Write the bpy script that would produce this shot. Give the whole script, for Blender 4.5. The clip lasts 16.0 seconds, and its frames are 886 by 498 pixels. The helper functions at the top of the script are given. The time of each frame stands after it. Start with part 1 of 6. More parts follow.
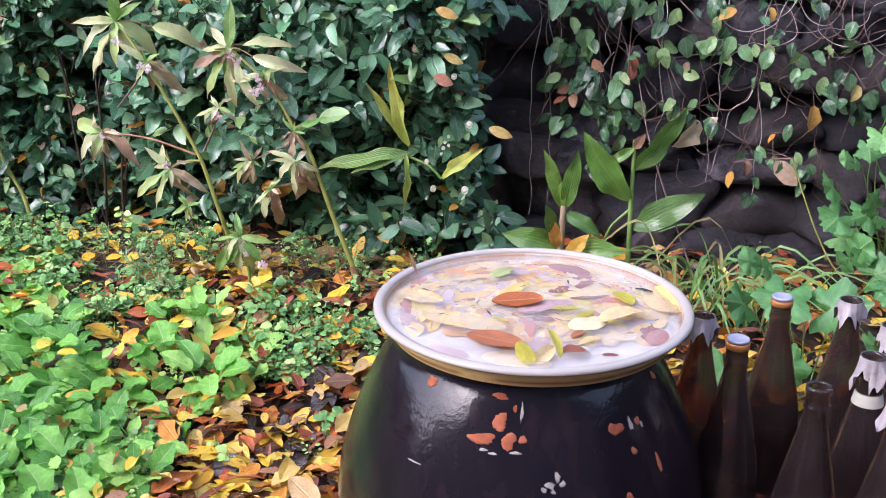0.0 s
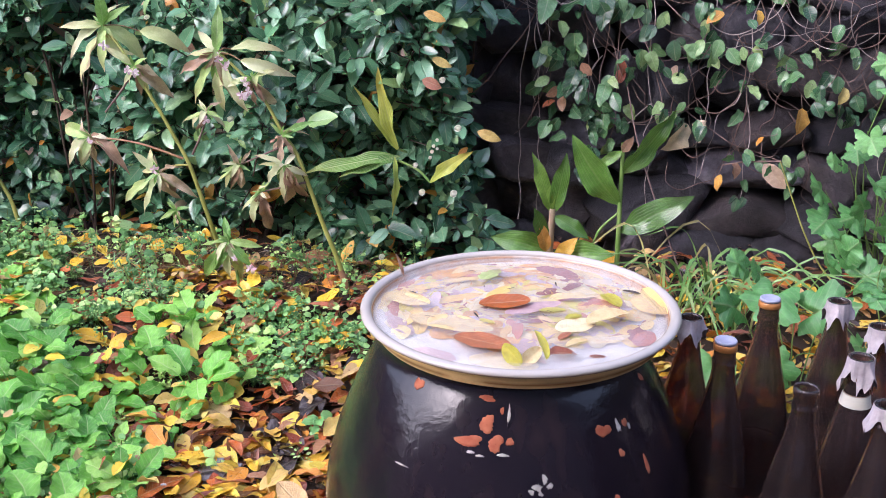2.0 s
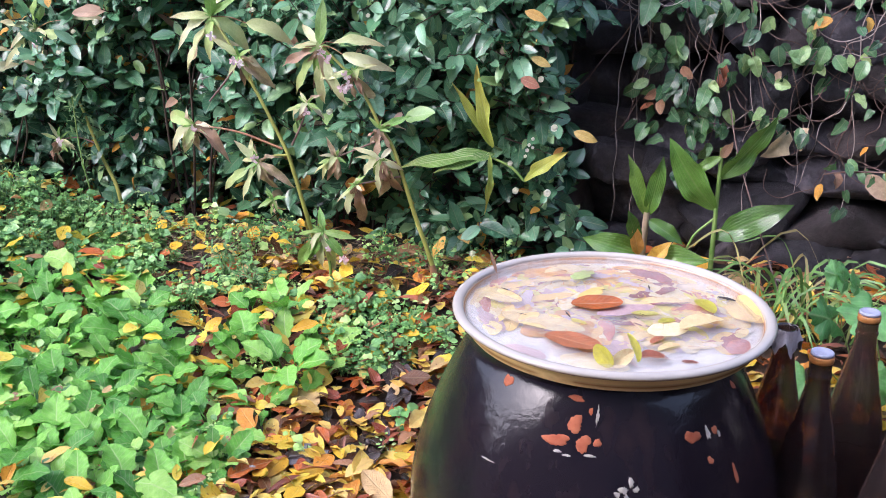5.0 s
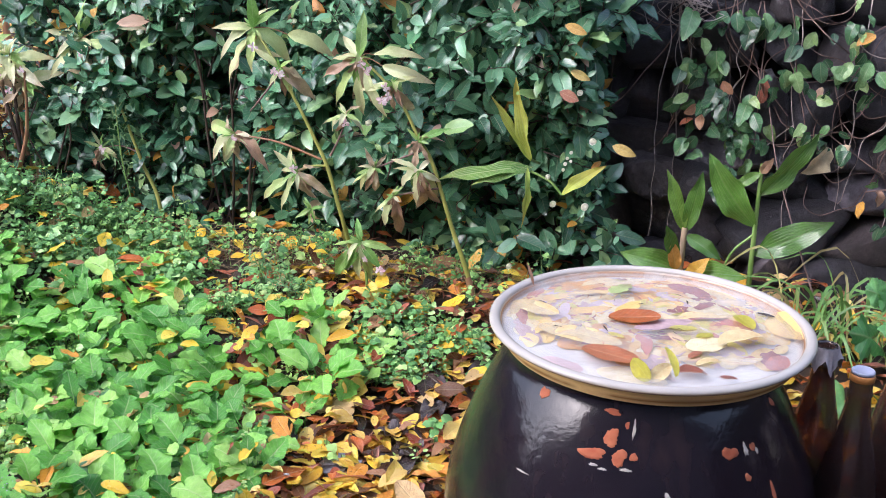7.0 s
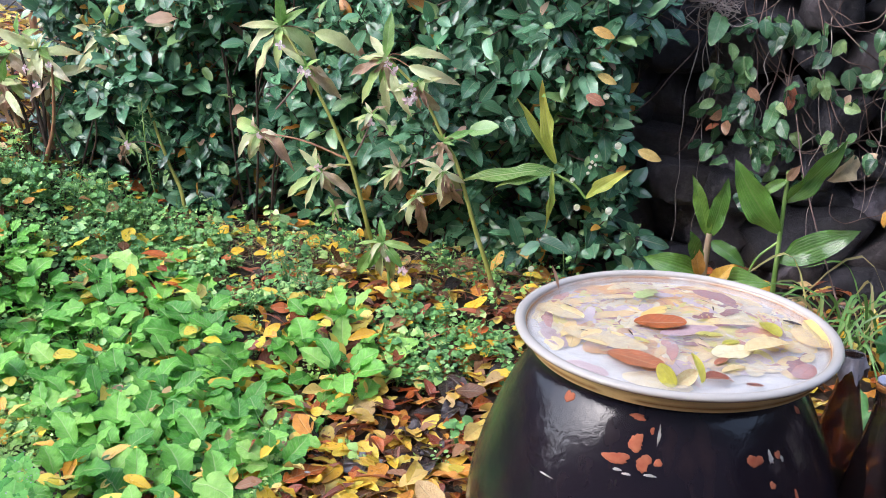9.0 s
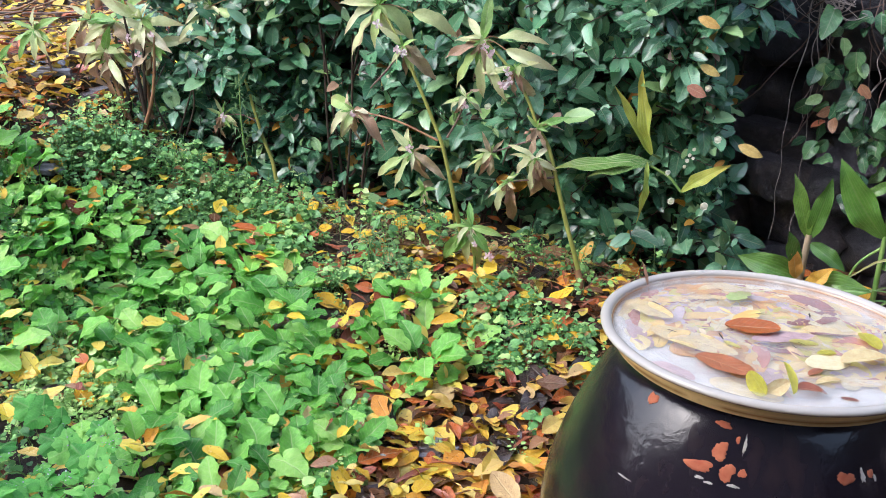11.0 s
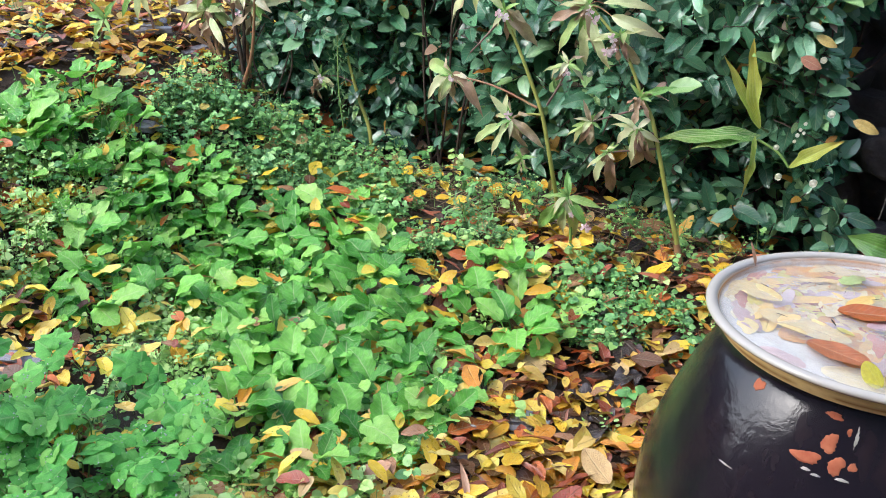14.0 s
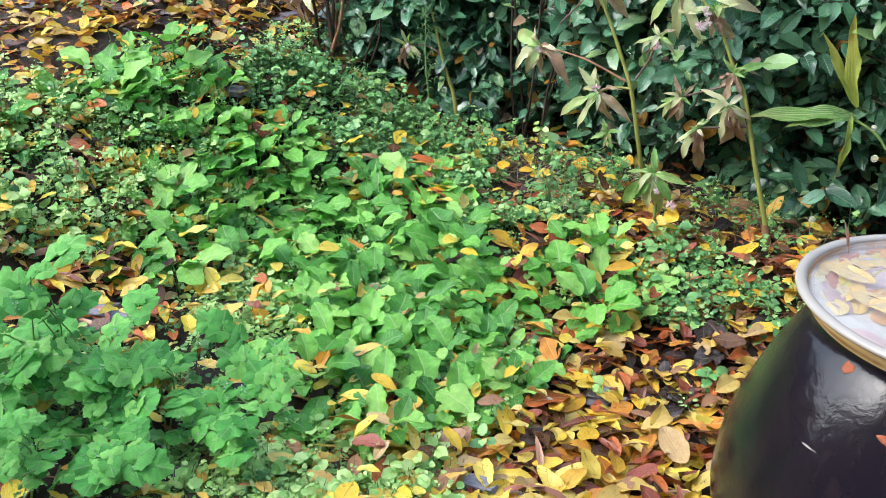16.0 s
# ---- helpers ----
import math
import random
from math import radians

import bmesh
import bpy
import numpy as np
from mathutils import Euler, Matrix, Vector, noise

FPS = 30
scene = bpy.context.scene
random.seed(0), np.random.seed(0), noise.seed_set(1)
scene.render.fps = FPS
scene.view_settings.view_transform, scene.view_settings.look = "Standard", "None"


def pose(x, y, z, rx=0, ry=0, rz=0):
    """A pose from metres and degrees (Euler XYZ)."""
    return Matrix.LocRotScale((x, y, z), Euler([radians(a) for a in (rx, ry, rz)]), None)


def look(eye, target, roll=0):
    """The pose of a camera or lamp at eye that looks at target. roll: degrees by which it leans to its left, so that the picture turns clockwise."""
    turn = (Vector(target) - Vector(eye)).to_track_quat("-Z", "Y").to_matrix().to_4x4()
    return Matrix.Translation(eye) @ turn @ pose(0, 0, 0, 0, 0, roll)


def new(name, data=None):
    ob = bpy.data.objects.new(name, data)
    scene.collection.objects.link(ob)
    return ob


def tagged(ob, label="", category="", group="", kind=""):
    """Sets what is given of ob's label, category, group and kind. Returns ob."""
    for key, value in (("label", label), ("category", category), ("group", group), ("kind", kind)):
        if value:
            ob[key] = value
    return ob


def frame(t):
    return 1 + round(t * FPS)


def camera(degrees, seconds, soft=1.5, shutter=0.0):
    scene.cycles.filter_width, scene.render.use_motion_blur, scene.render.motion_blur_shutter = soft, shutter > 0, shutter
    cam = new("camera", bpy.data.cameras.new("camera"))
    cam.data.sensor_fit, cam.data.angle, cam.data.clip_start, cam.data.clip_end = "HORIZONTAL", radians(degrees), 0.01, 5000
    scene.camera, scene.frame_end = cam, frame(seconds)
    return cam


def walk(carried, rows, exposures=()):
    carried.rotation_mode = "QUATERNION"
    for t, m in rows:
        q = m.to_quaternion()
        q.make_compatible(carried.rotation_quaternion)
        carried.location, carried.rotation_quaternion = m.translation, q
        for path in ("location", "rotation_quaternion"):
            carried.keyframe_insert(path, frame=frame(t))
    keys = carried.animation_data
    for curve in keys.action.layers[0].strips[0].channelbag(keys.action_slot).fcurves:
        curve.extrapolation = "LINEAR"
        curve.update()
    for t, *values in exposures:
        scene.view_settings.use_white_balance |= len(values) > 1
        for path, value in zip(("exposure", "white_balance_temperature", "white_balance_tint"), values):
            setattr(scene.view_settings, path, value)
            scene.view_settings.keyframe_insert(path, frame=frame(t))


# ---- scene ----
cam = camera(45.37, 16.0, soft=0.5)
# seconds, place, heading, tilt, roll
PATH = [
    (0, 0.0913, -1.4815, 1.0812, 8.737, -19.955, 0.105),
    (0.5, 0.0931, -1.4813, 1.0775, 8.715, -19.904, 0.130),
    (1, 0.0971, -1.4822, 1.0769, 8.621, -19.640, 0.075),
    (1.5, 0.1008, -1.4799, 1.0758, 8.497, -19.395, 0.044),
    (2, 0.0999, -1.4793, 1.0743, 8.329, -19.607, 0.065),
    (2.5, 0.0960, -1.4815, 1.0743, 8.305, -19.811, 0.220),
    (3, 0.0913, -1.4830, 1.0728, 8.506, -19.903, 0.391),
    (3.5, 0.0884, -1.4845, 1.0704, 9.034, -19.982, 0.626),
    (4, 0.0890, -1.4876, 1.0724, 10.114, -19.851, 0.772),
    (4.5, 0.0890, -1.4896, 1.0734, 11.752, -19.711, 0.920),
    (5, 0.0881, -1.4919, 1.0744, 13.208, -19.717, 0.805),
    (7.5, 0.0807, -1.5005, 1.0699, 15.235, -18.897, 1.137),
    (8, 0.0770, -1.5036, 1.0722, 15.329, -18.916, 1.218),
    (10.5, 0.0609, -1.4848, 1.0684, 19.264, -19.556, 3.137),
    (11, 0.0613, -1.4725, 1.0729, 21.103, -20.219, 3.068),
    (11.5, 0.0640, -1.4717, 1.0717, 22.191, -20.402, 2.993),
    (12, 0.0649, -1.4678, 1.0698, 23.082, -20.624, 2.733),
    (12.5, 0.0616, -1.4589, 1.0664, 24.054, -20.957, 2.456),
    (13, 0.0540, -1.4532, 1.0677, 24.842, -21.494, 2.450),
    (13.5, 0.0355, -1.4505, 1.0639, 25.201, -22.081, 2.880),
    (14, 0.0274, -1.4502, 1.0711, 25.904, -22.458, 3.240),
    (14.5, 0.0327, -1.4516, 1.0679, 26.982, -22.439, 3.736),
    (15, 0.0313, -1.4536, 1.0629, 28.017, -22.773, 4.102),
    (15.5, 0.0297, -1.4508, 1.0601, 29.244, -23.358, 3.840),
    (16, 0.0222, -1.4517, 1.0561, 30.425, -23.963, 3.511),
]
walk(cam, [(t, pose(x, y, z, 90 + tilt, 0, heading) @ pose(0, 0, 0, 0, 0, roll)) for t, x, y, z, heading, tilt, roll in PATH],
     exposures=((0, 1.7, 5720, 27), (5, 1.72, 5720, 25), (8, 1.65, 5740, 18), (11, 1.6, 5750, 14), (16, 1.58, 5760, 9)))

# ---- world and light: an overcast, rainy day ----
world = bpy.data.worlds.new("overcast")
scene.world = world
world.use_nodes = True
wn = world.node_tree
sky = wn.nodes.new("ShaderNodeTexSky")
sky.sky_type, sky.sun_disc = "NISHITA", False
sky.sun_elevation, sky.sun_rotation = radians(41), radians(-134)
sky.dust_density, sky.air_density, sky.ozone_density = 4.0, 1.5, 2.0
grey = wn.nodes.new("ShaderNodeHueSaturation")
grey.inputs["Saturation"].default_value = 0.7
wn.links.new(sky.outputs[0], grey.inputs["Color"])
wn.links.new(grey.outputs[0], wn.nodes["Background"].inputs[0])
wn.nodes["Background"].inputs[1].default_value = 0.15
sun = new("sun", bpy.data.lights.new("sun", "SUN"))
sun.data.energy, sun.data.angle, sun.data.color = 0.5, radians(85), (1.0, 0.985, 0.97)
sun.matrix_world = look((-2.3, -2.2, 2.8), (0, 0, 0))


# ---- small tools ----


def link(nt, a, b):
    nt.links.new(a, b)


def material(name, rough=0.5, metal=0.0, spec=0.5):
    m = bpy.data.materials.new(name)
    m.use_nodes = True
    b = m.node_tree.nodes["Principled BSDF"]
    b.inputs["Roughness"].default_value, b.inputs["Metallic"].default_value = rough, metal
    b.inputs["Specular IOR Level"].default_value = spec
    return m, m.node_tree, b


def ramp(nt, stops, sharp=False):
    n = nt.nodes.new("ShaderNodeValToRGB")
    r = n.color_ramp
    r.interpolation = "CONSTANT" if sharp else "LINEAR"
    while len(r.elements) < len(stops):
        r.elements.new(0.5)
    for e, (p, c) in zip(r.elements, stops):
        e.position, e.color = p, (*c, 1)
    return n


def noise_node(nt, scale, detail=4.0, rough=0.55, coords="Object"):
    c = nt.nodes.new("ShaderNodeTexCoord")
    n = nt.nodes.new("ShaderNodeTexNoise")
    n.inputs["Scale"].default_value, n.inputs["Detail"].default_value, n.inputs["Roughness"].default_value = scale, detail, rough
    link(nt, c.outputs[coords], n.inputs["Vector"])
    return n


def maths(nt, op, a, b=None, clamp=False):
    n = nt.nodes.new("ShaderNodeMath")
    n.operation, n.use_clamp = op, clamp
    for k, v in enumerate((a, b)):
        if v is None:
            continue
        if isinstance(v, (int, float)):
            n.inputs[k].default_value = v
        else:
            link(nt, v, n.inputs[k])
    return n.outputs[0]


def mix(nt, f, a, b, kind="MIX"):
    n = nt.nodes.new("ShaderNodeMix")
    n.data_type, n.blend_type = "RGBA", kind
    for s, v in ((n.inputs[0], f), (n.inputs[6], a), (n.inputs[7], b)):
        if isinstance(v, (int, float)):
            s.default_value = v
        elif isinstance(v, tuple):
            s.default_value = (*v, 1)
        else:
            link(nt, v, s)
    return n.outputs[2]


def bump(nt, b, height, strength=0.3, dist=0.01):
    n = nt.nodes.new("ShaderNodeBump")
    n.inputs["Strength"].default_value, n.inputs["Distance"].default_value = strength, dist
    link(nt, height, n.inputs["Height"])
    link(nt, n.outputs[0], b.inputs["Normal"])


def leaf_material(name, stops, rough=0.32, spots=None, vein=0.35, through_light=0.22, sharp=False, tip=None, ribs=26.0, spec=0.5, film=0.25, drops=0.0, stripes=0.0):
    """A leaf: its colour varies from leaf to leaf, with a midrib, side veins, blotches and some light shining through."""
    m, nt, b = material(name, rough, 0, spec)
    b.inputs["Coat Weight"].default_value, b.inputs["Coat Roughness"].default_value = film, 0.12
    info, geo = nt.nodes.new("ShaderNodeObjectInfo"), nt.nodes.new("ShaderNodeNewGeometry")
    who = maths(nt, "FRACT", maths(nt, "ADD", maths(nt, "MULTIPLY", info.outputs["Random"], 7.31), geo.outputs["Random Per Island"]))
    base = ramp(nt, stops, sharp)
    link(nt, who, base.inputs[0])
    col = base.outputs[0]
    mott = noise_node(nt, 38, 7, 0.65)
    col = mix(nt, 0.55, col, mix(nt, mott.outputs[0], (0.25, 0.25, 0.25), (0.85, 0.85, 0.85)), "OVERLAY")
    soft = noise_node(nt, 6.5, 3, 0.5)
    col = mix(nt, 0.6, col, mix(nt, soft.outputs[0], (0.1, 0.1, 0.1), (0.9, 0.9, 0.9)), "OVERLAY")
    uv = nt.nodes.new("ShaderNodeTexCoord")
    sep = nt.nodes.new("ShaderNodeSeparateXYZ")
    link(nt, uv.outputs["UV"], sep.inputs[0])
    across = maths(nt, "ABSOLUTE", maths(nt, "SUBTRACT", sep.outputs[0], 0.5))
    rib = maths(nt, "SUBTRACT", 1.0, maths(nt, "MULTIPLY", across, 22.0, True), True)
    side = maths(nt, "SINE", maths(nt, "MULTIPLY", maths(nt, "SUBTRACT", sep.outputs[1], maths(nt, "MULTIPLY", across, 0.45)), ribs * 2.0))
    side = maths(nt, "POWER", maths(nt, "MAXIMUM", side, 0.0), 6.0)
    if stripes:
        side = maths(nt, "POWER", maths(nt, "MAXIMUM", maths(nt, "SINE", maths(nt, "MULTIPLY", across, stripes)), 0.0), 2.0)
    lines = maths(nt, "MAXIMUM", rib, maths(nt, "MULTIPLY", side, 0.75 if stripes else 0.35))
    col = mix(nt, maths(nt, "MULTIPLY", lines, vein), col, mix(nt, 0.5, col, (0.75, 0.75, 0.45)))
    if tip:
        edge = maths(nt, "MULTIPLY", maths(nt, "POWER", sep.outputs[1], 3.0), noise_node(nt, 30, 3).outputs[0])
        col = mix(nt, maths(nt, "MULTIPLY", edge, 1.5, True), col, tip)
    if spots:
        sp = noise_node(nt, 120, 2)
        cut = maths(nt, "GREATER_THAN", sp.outputs[0], 0.66)
        col = mix(nt, maths(nt, "MULTIPLY", cut, 0.7), col, spots)
    link(nt, col, b.inputs["Base Color"])
    wet = noise_node(nt, 90, 3)
    link(nt, maths(nt, "ADD", rough - 0.12, maths(nt, "MULTIPLY", wet.outputs[0], 0.24)), b.inputs["Roughness"])
    relief = maths(nt, "ADD", maths(nt, "MULTIPLY", lines, -0.7), maths(nt, "MULTIPLY", mott.outputs[0], 1.2))
    if drops:
        bead = nt.nodes.new("ShaderNodeTexVoronoi")
        bead.inputs["Scale"].default_value = 190.0
        link(nt, uv.outputs["Object"], bead.inputs["Vector"])
        dome = maths(nt, "MAXIMUM", maths(nt, "SUBTRACT", 0.36, bead.outputs["Distance"]), 0.0)
        relief = maths(nt, "ADD", relief, maths(nt, "MULTIPLY", dome, drops))
    bump(nt, b, relief, 0.6, 0.003)
    tr = nt.nodes.new("ShaderNodeBsdfTranslucent")
    link(nt, col, tr.inputs[0])
    mx = nt.nodes.new("ShaderNodeMixShader")
    mx.inputs[0].default_value = through_light
    link(nt, b.outputs[0], mx.inputs[1])
    link(nt, tr.outputs[0], mx.inputs[2])
    link(nt, mx.outputs[0], nt.nodes["Material Output"].inputs[0])
    return m


def plain_material(name, a, c, rough=0.6, scale=20.0, relief=0.3, dist=0.004, spec=0.4, fine=6.0):
    m, nt, b = material(name, rough, 0, spec)
    n = noise_node(nt, scale, fine)
    r = ramp(nt, [(0.3, a), (0.7, c)])
    link(nt, n.outputs[0], r.inputs[0])
    link(nt, r.outputs[0], b.inputs["Base Color"])
    n2 = noise_node(nt, scale * 6, 4)
    bump(nt, b, maths(nt, "ADD", n.outputs[0], maths(nt, "MULTIPLY", n2.outputs[0], 0.4)), relief, dist)
    return m


# ---- materials ----
M_TEA = leaf_material("tea_leaf", [(0.0, (0.03, 0.1, 0.055)), (0.4, (0.07, 0.2, 0.1)), (0.72, (0.14, 0.34, 0.16)), (0.88, (0.2, 0.4, 0.24)), (1.0, (0.3, 0.48, 0.16))], 0.17, vein=0.35, through_light=0.16, film=0.8, drops=5.0)
M_YELLOWED = leaf_material("yellowed_leaf", [(0.0, (0.62, 0.36, 0.05)), (0.5, (0.6, 0.24, 0.03)), (1.0, (0.5, 0.4, 0.12))], 0.4, spots=(0.2, 0.07, 0.02))
M_WEED = leaf_material("weed_leaf", [(0.0, (0.06, 0.25, 0.028)), (0.4, (0.13, 0.42, 0.045)), (0.8, (0.24, 0.59, 0.08)), (1.0, (0.38, 0.69, 0.14))], 0.3, vein=0.7, through_light=0.26, film=0.22, drops=2.0)
M_HERB_DARK = leaf_material("dark_herb_leaf", [(0.0, (0.07, 0.21, 0.06)), (0.5, (0.16, 0.38, 0.1)), (0.85, (0.27, 0.52, 0.15)), (1.0, (0.44, 0.65, 0.24))], 0.45, vein=0.15, through_light=0.22)
M_HERB = leaf_material("small_herb_leaf", [(0.0, (0.27, 0.52, 0.12)), (0.5, (0.42, 0.68, 0.18)), (1.0, (0.62, 0.8, 0.3))], 0.42, vein=0.1, through_light=0.25)
M_FEATHERY = leaf_material("feathery_leaf", [(0.0, (0.1, 0.22, 0.08)), (1.0, (0.2, 0.36, 0.14))], 0.5, vein=0.1, through_light=0.2)
M_LOBED = leaf_material("celandine_leaf", [(0.0, (0.07, 0.3, 0.045)), (0.6, (0.16, 0.5, 0.085)), (1.0, (0.27, 0.62, 0.13))], 0.45, vein=0.3, through_light=0.3, film=0.1, spec=0.3, drops=2.0)
M_FALLEN = leaf_material("fallen_leaf", [(0.0, (0.74, 0.44, 0.03)), (0.16, (0.72, 0.5, 0.09)), (0.3, (0.62, 0.25, 0.03)), (0.42, (0.58, 0.38, 0.16)), (0.52, (0.5, 0.13, 0.03)), (0.64, (0.28, 0.06, 0.03)), (0.76, (0.36, 0.18, 0.09)), (0.86, (0.11, 0.045, 0.02))], 0.3, spots=(0.22, 0.09, 0.03), vein=0.3, through_light=0.15, sharp=True, film=0.1)
M_GOLD = leaf_material("golden_leaf", [(0.0, (0.8, 0.52, 0.03)), (0.3, (0.84, 0.62, 0.08)), (0.6, (0.72, 0.54, 0.16)), (0.8, (0.68, 0.34, 0.025)), (1.0, (0.66, 0.58, 0.05))], 0.3, spots=(0.4, 0.2, 0.05), vein=0.25, through_light=0.15, film=0.1)
M_RUSSET = leaf_material("russet_leaf", [(0.0, (0.3, 0.07, 0.03)), (0.4, (0.4, 0.13, 0.05)), (0.7, (0.22, 0.06, 0.04)), (1.0, (0.45, 0.24, 0.13))], 0.34, vein=0.35, through_light=0.12)
M_DARKLEAF = leaf_material("rotten_leaf", [(0.0, (0.018, 0.014, 0.014)), (1.0, (0.06, 0.035, 0.03))], 0.22, vein=0.2, through_light=0.03)
M_BALSAM = leaf_material("balsam_leaf", [(0.0, (0.5, 0.58, 0.22)), (0.5, (0.7, 0.73, 0.42)), (0.8, (0.38, 0.55, 0.16)), (1.0, (0.76, 0.73, 0.5))], 0.42, vein=0.4, through_light=0.3, tip=(0.4, 0.25, 0.16))
M_BALSAM_GREEN = leaf_material("fresh_balsam_leaf", [(0.0, (0.16, 0.36, 0.07)), (1.0, (0.3, 0.46, 0.12))], 0.4, vein=0.45, through_light=0.3)
M_WILTED = leaf_material("wilted_leaf", [(0.0, (0.33, 0.19, 0.12)), (0.5, (0.5, 0.36, 0.25)), (1.0, (0.5, 0.42, 0.25))], 0.55, vein=0.3, through_light=0.2)
M_GINGER = leaf_material("ginger_leaf", [(0.0, (0.06, 0.16, 0.025)), (0.6, (0.11, 0.25, 0.035)), (1.0, (0.19, 0.34, 0.05))], 0.2, film=0.7, vein=0.14, through_light=0.25, stripes=64)
M_LILY = leaf_material("yellowing_lily_leaf", [(0.0, (0.36, 0.46, 0.06)), (0.6, (0.46, 0.52, 0.09)), (1.0, (0.3, 0.45, 0.07))], 0.34, vein=0.4, through_light=0.3, tip=(0.62, 0.45, 0.07), stripes=44)
M_STRIPED = leaf_material("striped_green_leaf", [(0.0, (0.07, 0.2, 0.035)), (1.0, (0.13, 0.29, 0.05))], 0.34, vein=1.0, through_light=0.25, tip=(0.3, 0.34, 0.07), stripes=58)
M_IVY = leaf_material("creeper_leaf", [(0.0, (0.02, 0.07, 0.03)), (0.45, (0.06, 0.17, 0.065)), (0.8, (0.16, 0.33, 0.12)), (1.0, (0.36, 0.5, 0.18))], 0.18, film=0.7, drops=3.0, vein=0.4, through_light=0.2)
M_CRINKLED = leaf_material("lobed_vine_leaf", [(0.0, (0.055, 0.2, 0.05)), (0.5, (0.105, 0.31, 0.08)), (1.0, (0.19, 0.43, 0.12))], 0.32, film=0.35, vein=0.35, through_light=0.25)
M_GRASS = leaf_material("grass_blade", [(0.0, (0.1, 0.24, 0.05)), (0.7, (0.17, 0.33, 0.08)), (1.0, (0.36, 0.3, 0.12))], 0.4, vein=0.2, through_light=0.25, ribs=1)
M_PETAL = leaf_material("pink_petal", [(0.0, (0.8, 0.52, 0.6)), (1.0, (0.88, 0.76, 0.8))], 0.5, vein=0.1, through_light=0.35)
M_WHITEPETAL = leaf_material("white_petal", [(0.0, (0.8, 0.8, 0.66)), (1.0, (0.74, 0.76, 0.52))], 0.5, vein=0.1, through_light=0.3)
M_SUNK = leaf_material("sunken_leaf", [(0.0, (0.78, 0.52, 0.16)), (0.17, (0.68, 0.34, 0.09)), (0.28, (0.78, 0.66, 0.38)), (0.42, (0.54, 0.42, 0.44)), (0.54, (0.46, 0.16, 0.11)), (0.64, (0.66, 0.56, 0.1)), (0.74, (0.5, 0.34, 0.33)), (0.82, (0.74, 0.48, 0.22)), (0.93, (0.28, 0.07, 0.06))], 0.4, vein=0.05, through_light=0.08, sharp=True)
M_PALELEAF = leaf_material("soft_yellow_leaf", [(0.0, (0.76, 0.56, 0.22)), (1.0, (0.74, 0.58, 0.3))], 0.35, vein=0.1, through_light=0.12, spots=(0.5, 0.25, 0.08))
M_LEMON = leaf_material("lemon_leaf", [(0.0, (0.62, 0.54, 0.05)), (0.5, (0.5, 0.46, 0.06)), (1.0, (0.68, 0.6, 0.2))], 0.3, vein=0.25, through_light=0.3)
M_REDLEAF = leaf_material("red_leaf", [(0.0, (0.36, 0.07, 0.015)), (1.0, (0.42, 0.11, 0.02))], 0.22, vein=0.5, through_light=0.12, spots=(0.65, 0.3, 0.05))
M_BALSAM_STEM = plain_material("balsam_stem", (0.2, 0.22, 0.045), (0.36, 0.36, 0.09), 0.4, 25, 0.2)
M_RED_STEM = plain_material("reddish_stem", (0.2, 0.09, 0.05), (0.32, 0.19, 0.09), 0.45, 30, 0.2)
M_TWIG = plain_material("dark_twig", (0.025, 0.017, 0.013), (0.07, 0.045, 0.03), 0.7, 40, 0.5)
M_VINE = plain_material("vine_stem", (0.09, 0.055, 0.045), (0.22, 0.145, 0.12), 0.6, 40, 0.4)
M_ROOT = plain_material("pale_root", (0.24, 0.19, 0.17), (0.45, 0.39, 0.35), 0.6, 60, 0.3)
M_GREENSTEM = plain_material("green_stalk", (0.12, 0.24, 0.05), (0.22, 0.33, 0.09), 0.45, 30, 0.2)
M_MORTAR = plain_material("packed_earth", (0.025, 0.021, 0.023), (0.06, 0.052, 0.054), 0.9, 14, 0.8, 0.02)
M_DROP = material("rain_drop", 0.05)[0]
M_DROP.node_tree.nodes["Principled BSDF"].inputs["Base Color"].default_value = (0.9, 0.93, 0.95, 1)
M_DROP.node_tree.nodes["Principled BSDF"].inputs["Transmission Weight"].default_value = 0.5
M_STRAW = plain_material("dead_straw", (0.16, 0.11, 0.06), (0.34, 0.26, 0.15), 0.6, 60, 0.2)
M_SLATE = plain_material("wet_slate", (0.16, 0.15, 0.17), (0.28, 0.27, 0.29), 0.3, 18, 0.4, 0.004)
M_PLASTER = plain_material("house_plaster", (0.24, 0.225, 0.245), (0.33, 0.31, 0.33), 0.8, 6, 0.2)


